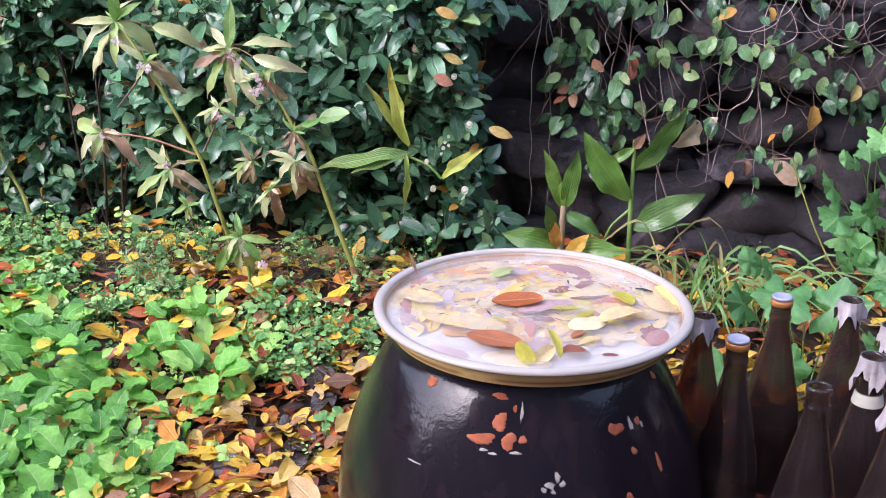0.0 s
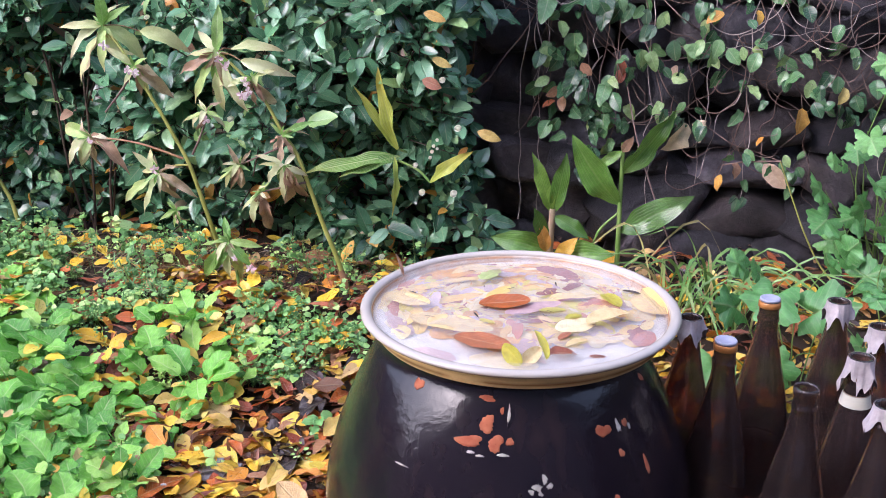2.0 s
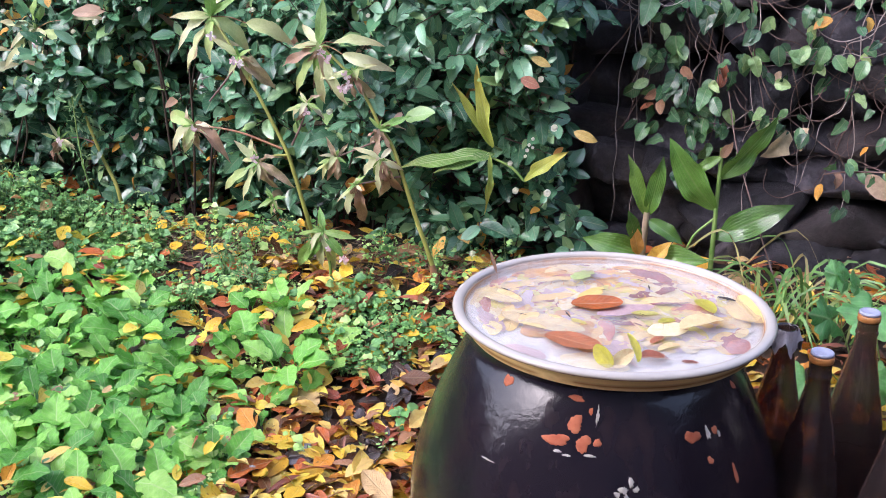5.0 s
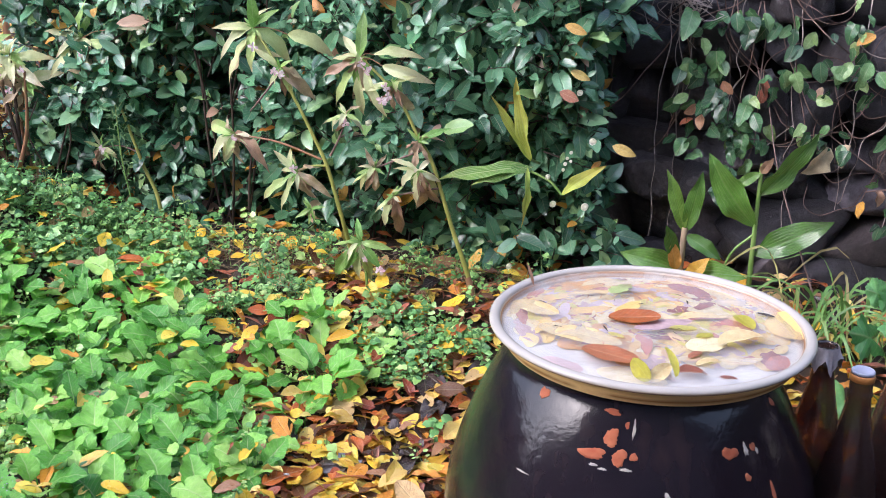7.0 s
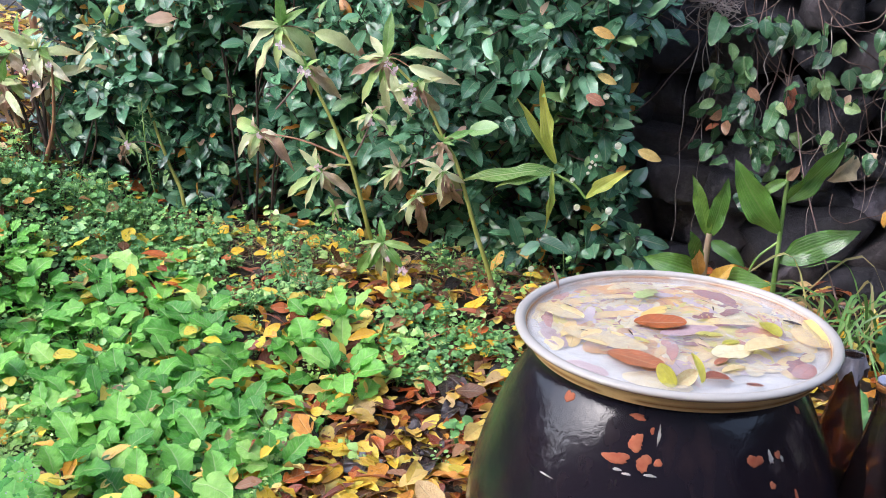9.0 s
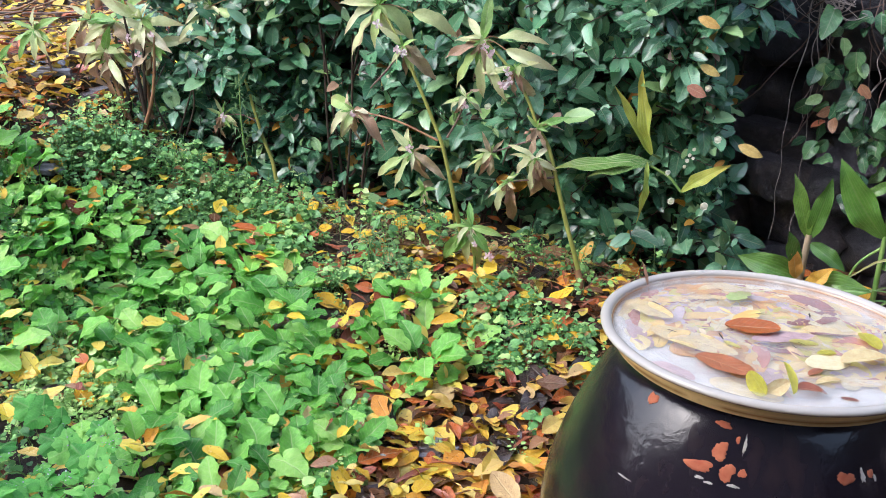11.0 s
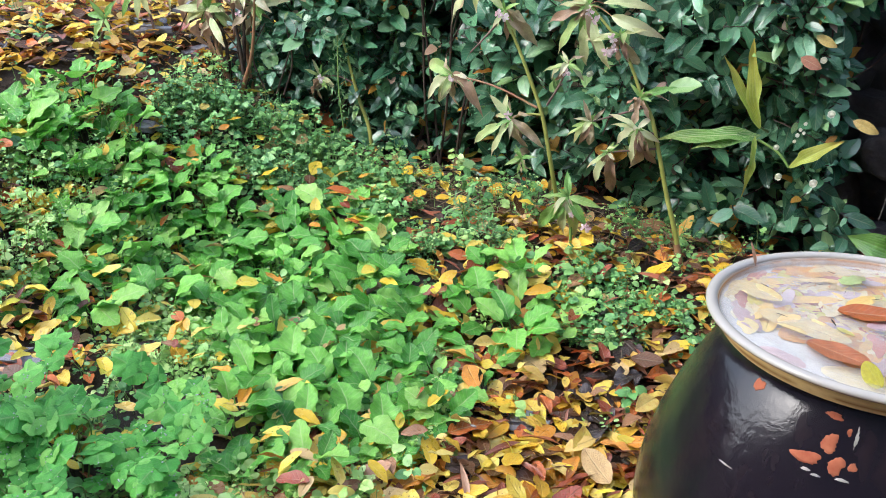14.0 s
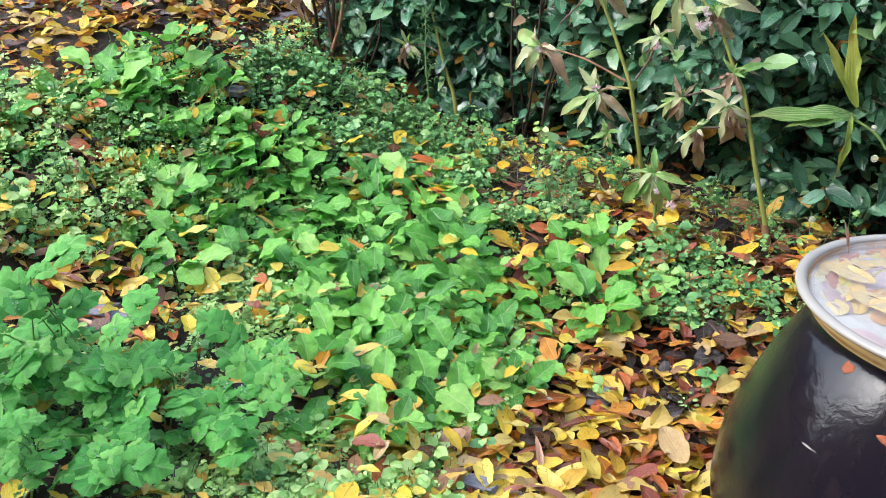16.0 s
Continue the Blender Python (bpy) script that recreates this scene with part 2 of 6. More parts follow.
def stone_material():
    """Dark wet stone: each one its own tone, some brownish, with grain, pits and pale lichen specks."""
    m, nt, b = material("wet_dark_stone", 0.45, 0, 0.45)
    info = nt.nodes.new("ShaderNodeObjectInfo")
    geo = nt.nodes.new("ShaderNodeNewGeometry")
    big, grain, fine = noise_node(nt, 7, 6, 0.6), noise_node(nt, 36, 8, 0.72), noise_node(nt, 150, 5, 0.7)
    for n in (big, grain, fine):
        link(nt, geo.outputs["Position"], n.inputs["Vector"])
    r = ramp(nt, [(0.34, (0.024, 0.023, 0.028)), (0.5, (0.08, 0.075, 0.086)), (0.66, (0.18, 0.168, 0.188))])
    link(nt, maths(nt, "ADD", maths(nt, "MULTIPLY", big.outputs[0], 0.55), maths(nt, "MULTIPLY", grain.outputs[0], 0.45)), r.inputs[0])
    tone = ramp(nt, [(0.0, (0.5, 0.5, 0.52)), (0.45, (0.8, 0.78, 0.8)), (0.75, (1.0, 0.86, 0.76)), (0.92, (1.6, 1.55, 1.62))])
    link(nt, info.outputs["Random"], tone.inputs[0])
    col = mix(nt, 1.0, r.outputs[0], tone.outputs[0], "MULTIPLY")
    col = mix(nt, maths(nt, "MULTIPLY", maths(nt, "GREATER_THAN", fine.outputs[0], 0.69), 0.4), col, (0.12, 0.12, 0.1))
    link(nt, col, b.inputs["Base Color"])
    link(nt, maths(nt, "ADD", 0.3, maths(nt, "MULTIPLY", grain.outputs[0], 0.5)), b.inputs["Roughness"])
    bump(nt, b, maths(nt, "ADD", grain.outputs[0], maths(nt, "MULTIPLY", fine.outputs[0], 0.35)), 1.0, 0.02)
    return m


M_STONE = stone_material()


def soil():
    m, nt, b = material("wet_soil", 0.6, 0, 0.4)
    big, small = noise_node(nt, 5, 6), noise_node(nt, 70, 8, 0.7)
    r = ramp(nt, [(0.3, (0.018, 0.012, 0.009)), (0.55, (0.045, 0.03, 0.02)), (0.75, (0.085, 0.055, 0.035))])
    link(nt, maths(nt, "ADD", maths(nt, "MULTIPLY", big.outputs[0], 0.4), maths(nt, "MULTIPLY", small.outputs[0], 0.6)), r.inputs[0])
    link(nt, r.outputs[0], b.inputs["Base Color"])
    bump(nt, b, small.outputs[0], 0.9, 0.015)
    return m


def glaze():
    """Black-brown glaze: glossy, faintly streaked downwards, with an olive reflection painted low on its western
    shoulder and fine pits.
    """
    m, nt, b = material("dark_glaze", 0.12, 0, 0.42)
    n = noise_node(nt, 7, 5)
    c = nt.nodes.new("ShaderNodeTexCoord")
    mp = nt.nodes.new("ShaderNodeMapping")
    mp.inputs["Scale"].default_value = (26, 26, 1.6)
    link(nt, c.outputs["Object"], mp.inputs[0])
    streak = nt.nodes.new("ShaderNodeTexNoise")
    streak.inputs["Scale"].default_value, streak.inputs["Detail"].default_value = 1.0, 4
    link(nt, mp.outputs[0], streak.inputs["Vector"])
    r = ramp(nt, [(0.3, (0.007, 0.005, 0.009)), (0.55, (0.012, 0.008, 0.012)), (0.75, (0.022, 0.013, 0.015))])
    link(nt, streak.outputs[0], r.inputs[0])
    olive_reflection = ramp(nt, [(0.45, (0, 0, 0)), (0.7, (1, 1, 1))])
    link(nt, n.outputs[0], olive_reflection.inputs[0])
    sep = nt.nodes.new("ShaderNodeSeparateXYZ")
    link(nt, c.outputs["Object"], sep.inputs[0])
    # olive reflection mixed into the base colour, only towards the west
    west = maths(nt, "MULTIPLY", maths(nt, "SUBTRACT", -0.19, sep.outputs[0]), 14.0, True)
    col = mix(nt, maths(nt, "MULTIPLY", west, maths(nt, "MULTIPLY", olive_reflection.outputs[0], 0.8)), r.outputs[0], (0.06, 0.075, 0.025))
    link(nt, col, b.inputs["Base Color"])
    pits = noise_node(nt, 160, 2)
    link(nt, maths(nt, "ADD", 0.07, maths(nt, "MULTIPLY", n.outputs[0], 0.24)), b.inputs["Roughness"])
    bump(nt, b, maths(nt, "ADD", maths(nt, "ADD", n.outputs[0], maths(nt, "MULTIPLY", noise_node(nt, 24, 4, 0.6).outputs[0], 0.13)), maths(nt, "MULTIPLY", pits.outputs[0], 0.05)), 0.3, 0.014)
    return m


def enamel(name, body, stain, level):
    """White enamel with a rusty tide line of its own uneven shape."""
    m, nt, b = material(name, 0.22, 0, 0.5)
    n, f = noise_node(nt, 11, 5), noise_node(nt, 50, 4)
    c = nt.nodes.new("ShaderNodeTexCoord")
    sep = nt.nodes.new("ShaderNodeSeparateXYZ")
    link(nt, c.outputs["Object"], sep.inputs[0])
    band = maths(nt, "SUBTRACT", 1.0, maths(nt, "MULTIPLY", maths(nt, "ABSOLUTE", maths(nt, "SUBTRACT", sep.outputs[2], level)), 190.0, True), True)
    dirt_haze = maths(nt, "MULTIPLY", band, maths(nt, "MULTIPLY", maths(nt, "SUBTRACT", n.outputs[0], 0.3), 5.0, True))
    spots = maths(nt, "GREATER_THAN", f.outputs[0], 0.72)
    col = mix(nt, dirt_haze, body, stain)
    col = mix(nt, maths(nt, "MULTIPLY", spots, 0.35), col, stain)
    link(nt, col, b.inputs["Base Color"])
    return m


def water_material():
    m, nt, b = material("still_water", 0.0)
    nt.nodes.remove(b)
    clear, gloss = nt.nodes.new("ShaderNodeBsdfTransparent"), nt.nodes.new("ShaderNodeBsdfGlossy")
    clear.inputs[0].default_value, gloss.inputs["Roughness"].default_value = (0.99, 0.985, 0.97, 1), 0.03
    fr = nt.nodes.new("ShaderNodeLayerWeight")
    fr.inputs[0].default_value = 0.5
    n = noise_node(nt, 26, 3)
    bp = nt.nodes.new("ShaderNodeBump")
    bp.inputs["Strength"].default_value, bp.inputs["Distance"].default_value = 0.25, 0.004
    link(nt, n.outputs[0], bp.inputs["Height"])
    link(nt, bp.outputs[0], fr.inputs["Normal"])
    link(nt, bp.outputs[0], gloss.inputs["Normal"])
    # pale diffuse veil: cloudy water plus sky reflection put in as colour
    murk_sheen, veil = nt.nodes.new("ShaderNodeBsdfDiffuse"), nt.nodes.new("ShaderNodeMixShader")
    murk_sheen.inputs[0].default_value = (0.68, 0.64, 0.62, 1)
    cloud = noise_node(nt, 14, 5, 0.6)
    link(nt, maths(nt, "MULTIPLY", maths(nt, "SUBTRACT", cloud.outputs[0], 0.2, True), 0.8, True), veil.inputs[0])
    link(nt, clear.outputs[0], veil.inputs[1])
    link(nt, murk_sheen.outputs[0], veil.inputs[2])
    mx = nt.nodes.new("ShaderNodeMixShader")
    link(nt, maths(nt, "ADD", 0.02, maths(nt, "MULTIPLY", maths(nt, "POWER", fr.outputs["Facing"], 5.0), 0.95)), mx.inputs[0])
    link(nt, veil.outputs[0], mx.inputs[1])
    link(nt, gloss.outputs[0], mx.inputs[2])
    link(nt, mx.outputs[0], nt.nodes["Material Output"].inputs[0])
    return m


def clear_material():
    m, nt, b = material("clear_water_body", 0.0)
    nt.nodes.remove(b)
    clear = nt.nodes.new("ShaderNodeBsdfTransparent")
    link(nt, clear.outputs[0], nt.nodes["Material Output"].inputs[0])
    return m


def glass(name, tint, rough=0.04):
    m, nt, b = material(name, rough)
    b.inputs["Base Color"].default_value = (*tint, 1)
    b.inputs["Transmission Weight"].default_value, b.inputs["IOR"].default_value = 1.0, 1.5
    n = noise_node(nt, 18, 4)
    link(nt, maths(nt, "ADD", rough, maths(nt, "MULTIPLY", n.outputs[0], 0.06)), b.inputs["Roughness"])
    # diffuse brown film: dirt, plus a hazy lift put into the colour
    dirt_haze = nt.nodes.new("ShaderNodeBsdfDiffuse")
    dirt_haze.inputs[0].default_value = (0.15, 0.115, 0.115, 1)
    mx = nt.nodes.new("ShaderNodeMixShader")
    link(nt, maths(nt, "MULTIPLY", n.outputs[0], 0.24), mx.inputs[0])
    link(nt, b.outputs[0], mx.inputs[1])
    link(nt, dirt_haze.outputs[0], mx.inputs[2])
    link(nt, mx.outputs[0], nt.nodes["Material Output"].inputs[0])
    return m


M_SOIL, M_GLAZE, M_WATER, M_CLEAR = soil(), glaze(), water_material(), clear_material()
M_RIM = enamel("worn_enamel", (0.42, 0.38, 0.33), (0.34, 0.17, 0.07), 0.0535)
M_ENAMEL = enamel("white_enamel", (0.62, 0.6, 0.56), (0.42, 0.2, 0.07), 0.0545)
M_CREAM = enamel("cream_enamel", (0.72, 0.5, 0.22), (0.25, 0.12, 0.04), 0.036)
M_BROWN_GLASS = glass("brown_glass", (0.46, 0.3, 0.22), 0.03)
M_LIQUID = glass("dark_liquor", (0.2, 0.11, 0.1), 0.02)
M_CAP = plain_material("milky_plastic", (0.27, 0.28, 0.36), (0.36, 0.37, 0.46), 0.4, 30, 0.1)
M_AMBER = plain_material("amber_stopper", (0.34, 0.13, 0.03), (0.45, 0.2, 0.06), 0.35, 30, 0.1)
M_PAPER = plain_material("torn_grey_paper", (0.3, 0.26, 0.26), (0.52, 0.46, 0.46), 0.8, 45, 0.6, 0.004)
M_BAND = plain_material("yellowed_band", (0.5, 0.48, 0.38), (0.6, 0.57, 0.47), 0.6, 40, 0.3)
M_CLAY = plain_material("bare_clay", (0.34, 0.08, 0.035), (0.46, 0.15, 0.07), 0.8, 60, 0.5, 0.003)
M_FLAKE = plain_material("chalky_flake", (0.3, 0.28, 0.24), (0.55, 0.5, 0.44), 0.8, 80, 0.5, 0.003)


# ---- geometry tools ----
def mesh_np(name, V, F, UV, mats, which=None):
    """A mesh from arrays of vertices, four-cornered faces and one uv a vertex."""
    V, F = np.asarray(V, np.float32), np.asarray(F, np.int32)
    me = bpy.data.meshes.new(name)
    me.vertices.add(len(V))
    me.vertices.foreach_set("co", V.ravel())
    me.loops.add(F.size)
    me.loops.foreach_set("vertex_index", F.ravel())
    me.polygons.add(len(F))
    me.polygons.foreach_set("loop_start", np.arange(0, F.size, 4, dtype=np.int32))
    me.polygons.foreach_set("use_smooth", np.ones(len(F), bool))
    if which is not None:
        me.polygons.foreach_set("material_index", np.asarray(which, np.int32))
    if UV is not None:
        layer = me.uv_layers.new(name="UVMap")
        layer.data.foreach_set("uv", np.asarray(UV, np.float32)[F.ravel()].ravel())
    for m in mats if isinstance(mats, (list, tuple)) else [mats]:
        me.materials.append(m)
    me.update(calc_edges=True)
    me.validate()
    return me


def width_at(kind, s):
    if kind == "oval":
        return np.clip(np.sin(np.pi * np.clip(s, 0, 1) ** 0.9), 0, 1) ** 0.68
    if kind == "full":
        return np.clip(np.sin(np.pi * np.clip(s, 0, 1) ** 0.92), 0, 1) ** 0.52
    if kind == "lance":
        return 1.9 * s ** 0.75 * (1 - s) ** 0.95
    if kind == "spoon":
        return 1.75 * s ** 1.25 * (1 - s) ** 0.45
    if kind == "round":
        return np.clip(1 - np.abs(2 * s - 1.06) ** 2.5, 0, 1) ** 0.6
    if kind == "heart":
        return 1.25 * (s + 0.015) ** 0.2 * (1 - s) ** 0.62
    if kind == "blade":
        return 1.3 * (s + 0.02) ** 0.3 * (1 - s) ** 0.6
    if kind == "lobed":
        return np.sin(np.pi * s ** 0.8) ** 0.6 * (0.72 + 0.42 * np.abs(np.sin(np.pi * (3.2 * s + 0.1))))
    return np.sin(np.pi * s)


def leaf_geo(kind, ratio, n=5, cols=3, fold=0.25, curl=0.25, wave=0.0, teeth=0.0, seed=0, twist=0.25):
    """A leaf one unit long along +y, its base at the origin and its face to +z."""
    r = np.random.default_rng(seed)
    s = 0.35 * np.linspace(0, 1, n + 1) + 0.65 * (1 - np.cos(np.pi * np.linspace(0, 1, n + 1))) / 2
    w = width_at(kind, np.clip(s, 0.0, 1.0)) * ratio / 2
    w[0], w[-1] = max(w[0], 0.012), 0.004
    if teeth:
        w[1:-1] *= 1 + teeth * np.where(np.arange(1, n) % 2, 1, -1)
    V, UV = [], []
    ph, sway, tw = r.uniform(0, 6.28), r.uniform(-0.5, 1.0), twist * r.uniform(-1, 1)
    left, right = 1 + r.uniform(-0.016, 0.016, n + 1), 1 + r.uniform(-0.016, 0.016, n + 1)
    for k, (si, wi) in enumerate(zip(s, w)):
        bend = curl * si * si
        for c in np.linspace(-1, 1, cols):
            x = c * wi * (left[k] if c < 0 else right[k])
            z = fold * abs(c) * wi + wave * abs(c) ** 1.5 * wi * np.sin(si * 12 + ph + (1.7 if c > 0 else 0)) + 0.25 * wave * wi * np.sin(si * 23 + 2 * ph) * abs(c)
            ca, sa = np.cos(tw * si * 2), np.sin(tw * si * 2)
            V.append((x * ca - z * sa + 0.1 * ratio * sway * si * si, si * (1 - 0.25 * abs(curl) * si), x * sa + z * ca - bend))
            UV.append(((c + 1) / 2, si))
    F = [(k * cols + c, k * cols + c + 1, (k + 1) * cols + c + 1, (k + 1) * cols + c) for k in range(n) for c in range(cols - 1)]
    return np.array(V), np.array(F), np.array(UV)


def tube(points, radii, sides=6):
    """A round tapering stem along the points."""
    P = np.array(points, float)
    R = np.interp(np.linspace(0, 1, len(P)), np.linspace(0, 1, len(radii)), radii)
    T = np.gradient(P, axis=0)
    T /= np.linalg.norm(T, axis=1)[:, None] + 1e-9
    ref = np.array([0.31, 0.87, 0.21])
    V, UV = [], []
    for p, t, r in zip(P, T, R):
        a = np.cross(t, ref)
        a /= np.linalg.norm(a) + 1e-9
        b = np.cross(t, a)
        for k in range(sides):
            q = 2 * np.pi * k / sides
            V.append(p + r * (np.cos(q) * a + np.sin(q) * b))
            UV.append((k / sides, 0.3))
    F = [(i * sides + k, i * sides + (k + 1) % sides, (i + 1) * sides + (k + 1) % sides, (i + 1) * sides + k) for i in range(len(P) - 1) for k in range(sides)]
    return np.array(V), np.array(F), np.array(UV)


def smooth_path(points, m=5):
    """Points along a smooth curve through the given ones."""
    P = np.array(points, float)
    Q = np.vstack([2 * P[0] - P[1], P, 2 * P[-1] - P[-2]])
    out = []
    for i in range(1, len(Q) - 2):
        for u in np.linspace(0, 1, m, endpoint=False):
            a, b, c, d = Q[i - 1], Q[i], Q[i + 1], Q[i + 2]
            out.append(0.5 * (2 * b + (c - a) * u + (2 * a - 5 * b + 4 * c - d) * u * u + (3 * b - a - 3 * c + d) * u ** 3))
    out.append(P[-1])
    return np.array(out)


class Soup:
    """Gathers many small shapes into one mesh."""

    def __init__(self):
        self.V, self.F, self.U, self.W, self.n = [], [], [], [], 0

    def add(self, geo, m=None, which=0):
        V, F, U = geo
        if m is not None:
            m = np.array(m)
            V = V @ m[:3, :3].T + m[:3, 3]
        self.V.append(V), self.F.append(F + self.n), self.U.append(U), self.W.append(np.full(len(F), which))
        self.n += len(V)

    def mesh(self, name, mats):
        return mesh_np(name, np.vstack(self.V), np.vstack(self.F), np.vstack(self.U), mats, np.concatenate(self.W))


def aim(base, tip, up=(0, 0, 1), wide=1.0):
    """The matrix that lays a unit leaf from base to tip, its face towards up."""
    b, t, u = np.array(base, float), np.array(tip, float), np.array(up, float)
    y = t - b
    L = np.linalg.norm(y)
    y = y / L
    x = np.cross(y, u)
    if np.linalg.norm(x) < 1e-4:
        x = np.cross(y, (0.3, 0.8, 0.1))
    x /= np.linalg.norm(x)
    z = np.cross(x, y)
    m = np.eye(4)
    m[:3, 0], m[:3, 1], m[:3, 2], m[:3, 3] = x * L * wide, y * L, z * L, b
    return m


def toss(x, y, z, size, heading, tilt, lean=0.0, wide=1.0):
    """The matrix of a unit leaf lying at a place: turned, raised by tilt at its tip and leaning sideways."""
    return np.array(Matrix.Translation((x, y, z)) @ Euler((tilt, lean, heading)).to_matrix().to_4x4() @ Matrix.Diagonal((size * wide, size, size, 1)))


def thing(name, at, label, category, group="", kind=""):
    e = new(name)
    e.location = at
    e.empty_display_size = 0.05
    return tagged(e, label, category, group, kind)


def put(name, me, parent, m=None, label=""):
    """A mesh as a part of a thing, at the world matrix m."""
    o = new(name, me)
    if parent is not None:
        o.parent = parent
        back = Matrix.Translation(-Vector(parent.location)) if parent.type == "EMPTY" else Matrix.Identity(4)
        o.matrix_basis = back @ (Matrix(m.tolist()) if m is not None else Matrix.Identity(4))
    elif m is not None:
        o.matrix_basis = Matrix(m.tolist())
    if label:
        o["label"] = label
    return o


def lathe(profile, seg=64, closed=False):
    """A shape turned about the z axis from (radius, height) pairs."""
    n = len(profile)
    V = [(r * math.cos(2 * math.pi * k / seg), r * math.sin(2 * math.pi * k / seg), z) for k in range(seg) for r, z in profile]
    F = [(k * n + i, ((k + 1) % seg) * n + i, ((k + 1) % seg) * n + (i + 1) % n, k * n + (i + 1) % n) for k in range(seg) for i in range(n if closed else n - 1)]
    U = [(k / seg, i / n) for k in range(seg) for i in range(n)]
    return np.array(V), np.array(F), np.array(U)


def smooth_profile(pairs, m=5):
    q = smooth_path([(r, 0, z) for r, z in pairs], m)
    return [(max(float(a[0]), 0.0005), float(a[2])) for a in q]


def step(a, b, x):
    s = np.clip((np.asarray(x, float) - a) / (b - a), 0, 1)
    return s * s * (3 - 2 * s)


def ground_z(x, y):
    """The ground's height: level round the pot, rising towards the wall and towards the west."""
    x, y = np.asarray(x, float), np.asarray(y, float)
    base = 0.15 * step(0.25, 0.85, y) + 0.30 * step(1.3, 2.4, -x) + 0.5 * step(2.6, 9.0, -x)
    calm = 1 - np.exp(-(((x - 0.15) / 0.55) ** 2 + ((y - 0.0) / 0.4) ** 2) ** 2)
    lumps = 0.010 * np.sin(9 * x + 2.1 * np.sin(5 * y)) * np.sin(8 * y + 1.3) + 0.006 * np.sin(23 * x + 1) * np.sin(19 * y + 2 * x)
    return base + lumps * calm - 0.004


# ---- ground, wall, house ----
def build_ground():
    near_x, near_y = np.arange(-3.6, 1.9, 0.03), np.arange(-1.6, 2.7, 0.03)
    far = np.array([0.1, 0.25, 0.5, 1, 2, 4, 8, 16, 40, 100, 250])
    xs = np.concatenate([near_x[0] - far[::-1], near_x, near_x[-1] + far])
    ys = np.concatenate([near_y[0] - far[::-1], near_y, near_y[-1] + far])
    X, Y = np.meshgrid(xs, ys)
    V = np.stack([X.ravel(), Y.ravel(), ground_z(X, Y).ravel()], 1)
    w = len(xs)
    i = np.arange(len(ys) - 1)[:, None] * w + np.arange(w - 1)[None]
    F = np.stack([i, i + 1, i + w + 1, i + w], -1).reshape(-1, 4)
    g = new("ground", mesh_np("ground", V, F, None, M_SOIL))
    tagged(g, "dark wet garden soil rising gently to the wall", "ground", kind="structure")


build_ground()


def rough_stone(seed):
    """A split, uneven field stone with worn corners, about one unit across."""
    r = random.Random(seed)
    bm = bmesh.new()
    bmesh.ops.create_icosphere(bm, subdivisions=3, radius=1.0)
    cuts = [(Vector((r.uniform(-1, 1), r.uniform(-1, 1), r.uniform(-1, 1))).normalized(), r.uniform(0.5, 0.8)) for _ in range(9)]
    cuts += [(Vector((r.uniform(-0.3, 0.3), -1, r.uniform(-0.3, 0.3))).normalized(), 0.55), (Vector((0, 0.1, 1)), 0.6), (Vector((0, 0.1, -1)), 0.6)]
    ph = [r.uniform(0, 6.28) for _ in range(4)]
    for v in bm.verts:
        for n, d in cuts:
            over = v.co.dot(n) - d
            if over > 0:
                v.co -= n * over * 0.93
        p = v.co.copy()
        v.co = p * (0.8 + 0.05 * math.sin(9 * p.x + ph[0]) * math.sin(8 * p.z + ph[1]) + 0.015 * math.sin(21 * p.x + 17 * p.z + ph[2]) + r.uniform(-0.012, 0.012))
    me = bpy.data.meshes.new("stone")
    bm.to_mesh(me)
    bm.free()
    me.materials.append(M_STONE)
    for p in me.polygons:
        p.use_smooth = True
    return me


def box(name, lo, hi, mat, bevel=0.0):
    bm = bmesh.new()
    bmesh.ops.create_cube(bm, size=1.0)
    for v in bm.verts:
        v.co = Vector([lo[k] + (v.co[k] + 0.5) * (hi[k] - lo[k]) for k in range(3)])
    if bevel:
        bmesh.ops.bevel(bm, geom=bm.edges[:], offset=bevel, segments=2, affect="EDGES")
    me = bpy.data.meshes.new(name)
    bm.to_mesh(me)
    bm.free()
    me.materials.append(mat)
    return me


wall = new("wall_north", box("wall_north", (-1.9, 1.27, -0.3), (2.6, 1.6, 1.02), M_MORTAR))
tagged(wall, "old dry-stone garden wall, dark and wet", "wall", kind="structure")
STONES = [rough_stone(k) for k in range(14)]


def build_stones():
    r = random.Random(5)
    z = 0.08
    while z < 1.02:
        h = r.uniform(0.075, 0.15)
        x = -0.5 + r.uniform(-0.15, 0)
        while x < 1.75:
            w = r.choice((r.uniform(0.08, 0.15), r.uniform(0.13, 0.27)))
            m = Matrix.LocRotScale((x + w / 2, 1.22 + r.uniform(-0.04, 0.04), z + h / 2 + 0.02 * math.sin(5 * x + 9 * z) + r.uniform(-0.012, 0.012)),
                                   Euler((r.uniform(-0.25, 0.25), r.uniform(-0.25, 0.25), r.uniform(-0.3, 0.3))),
                                   (w * 1.04, 0.24, h * r.uniform(0.9, 1.2)))
            put("stone", STONES[r.randrange(14)], wall, np.array(m))
            x += w + r.uniform(0.004, 0.02)
        z += h


# unseen, presumed house; its height keeps bright sky off the pot's front
house = new("wall_south", box("wall_south", (-2.25, -3.3, -0.3), (12.0, -3.0, 4.2), M_PLASTER))
tagged(house, "unseen grey plastered house wall that darkens the pot's reflection", "wall", kind="structure")

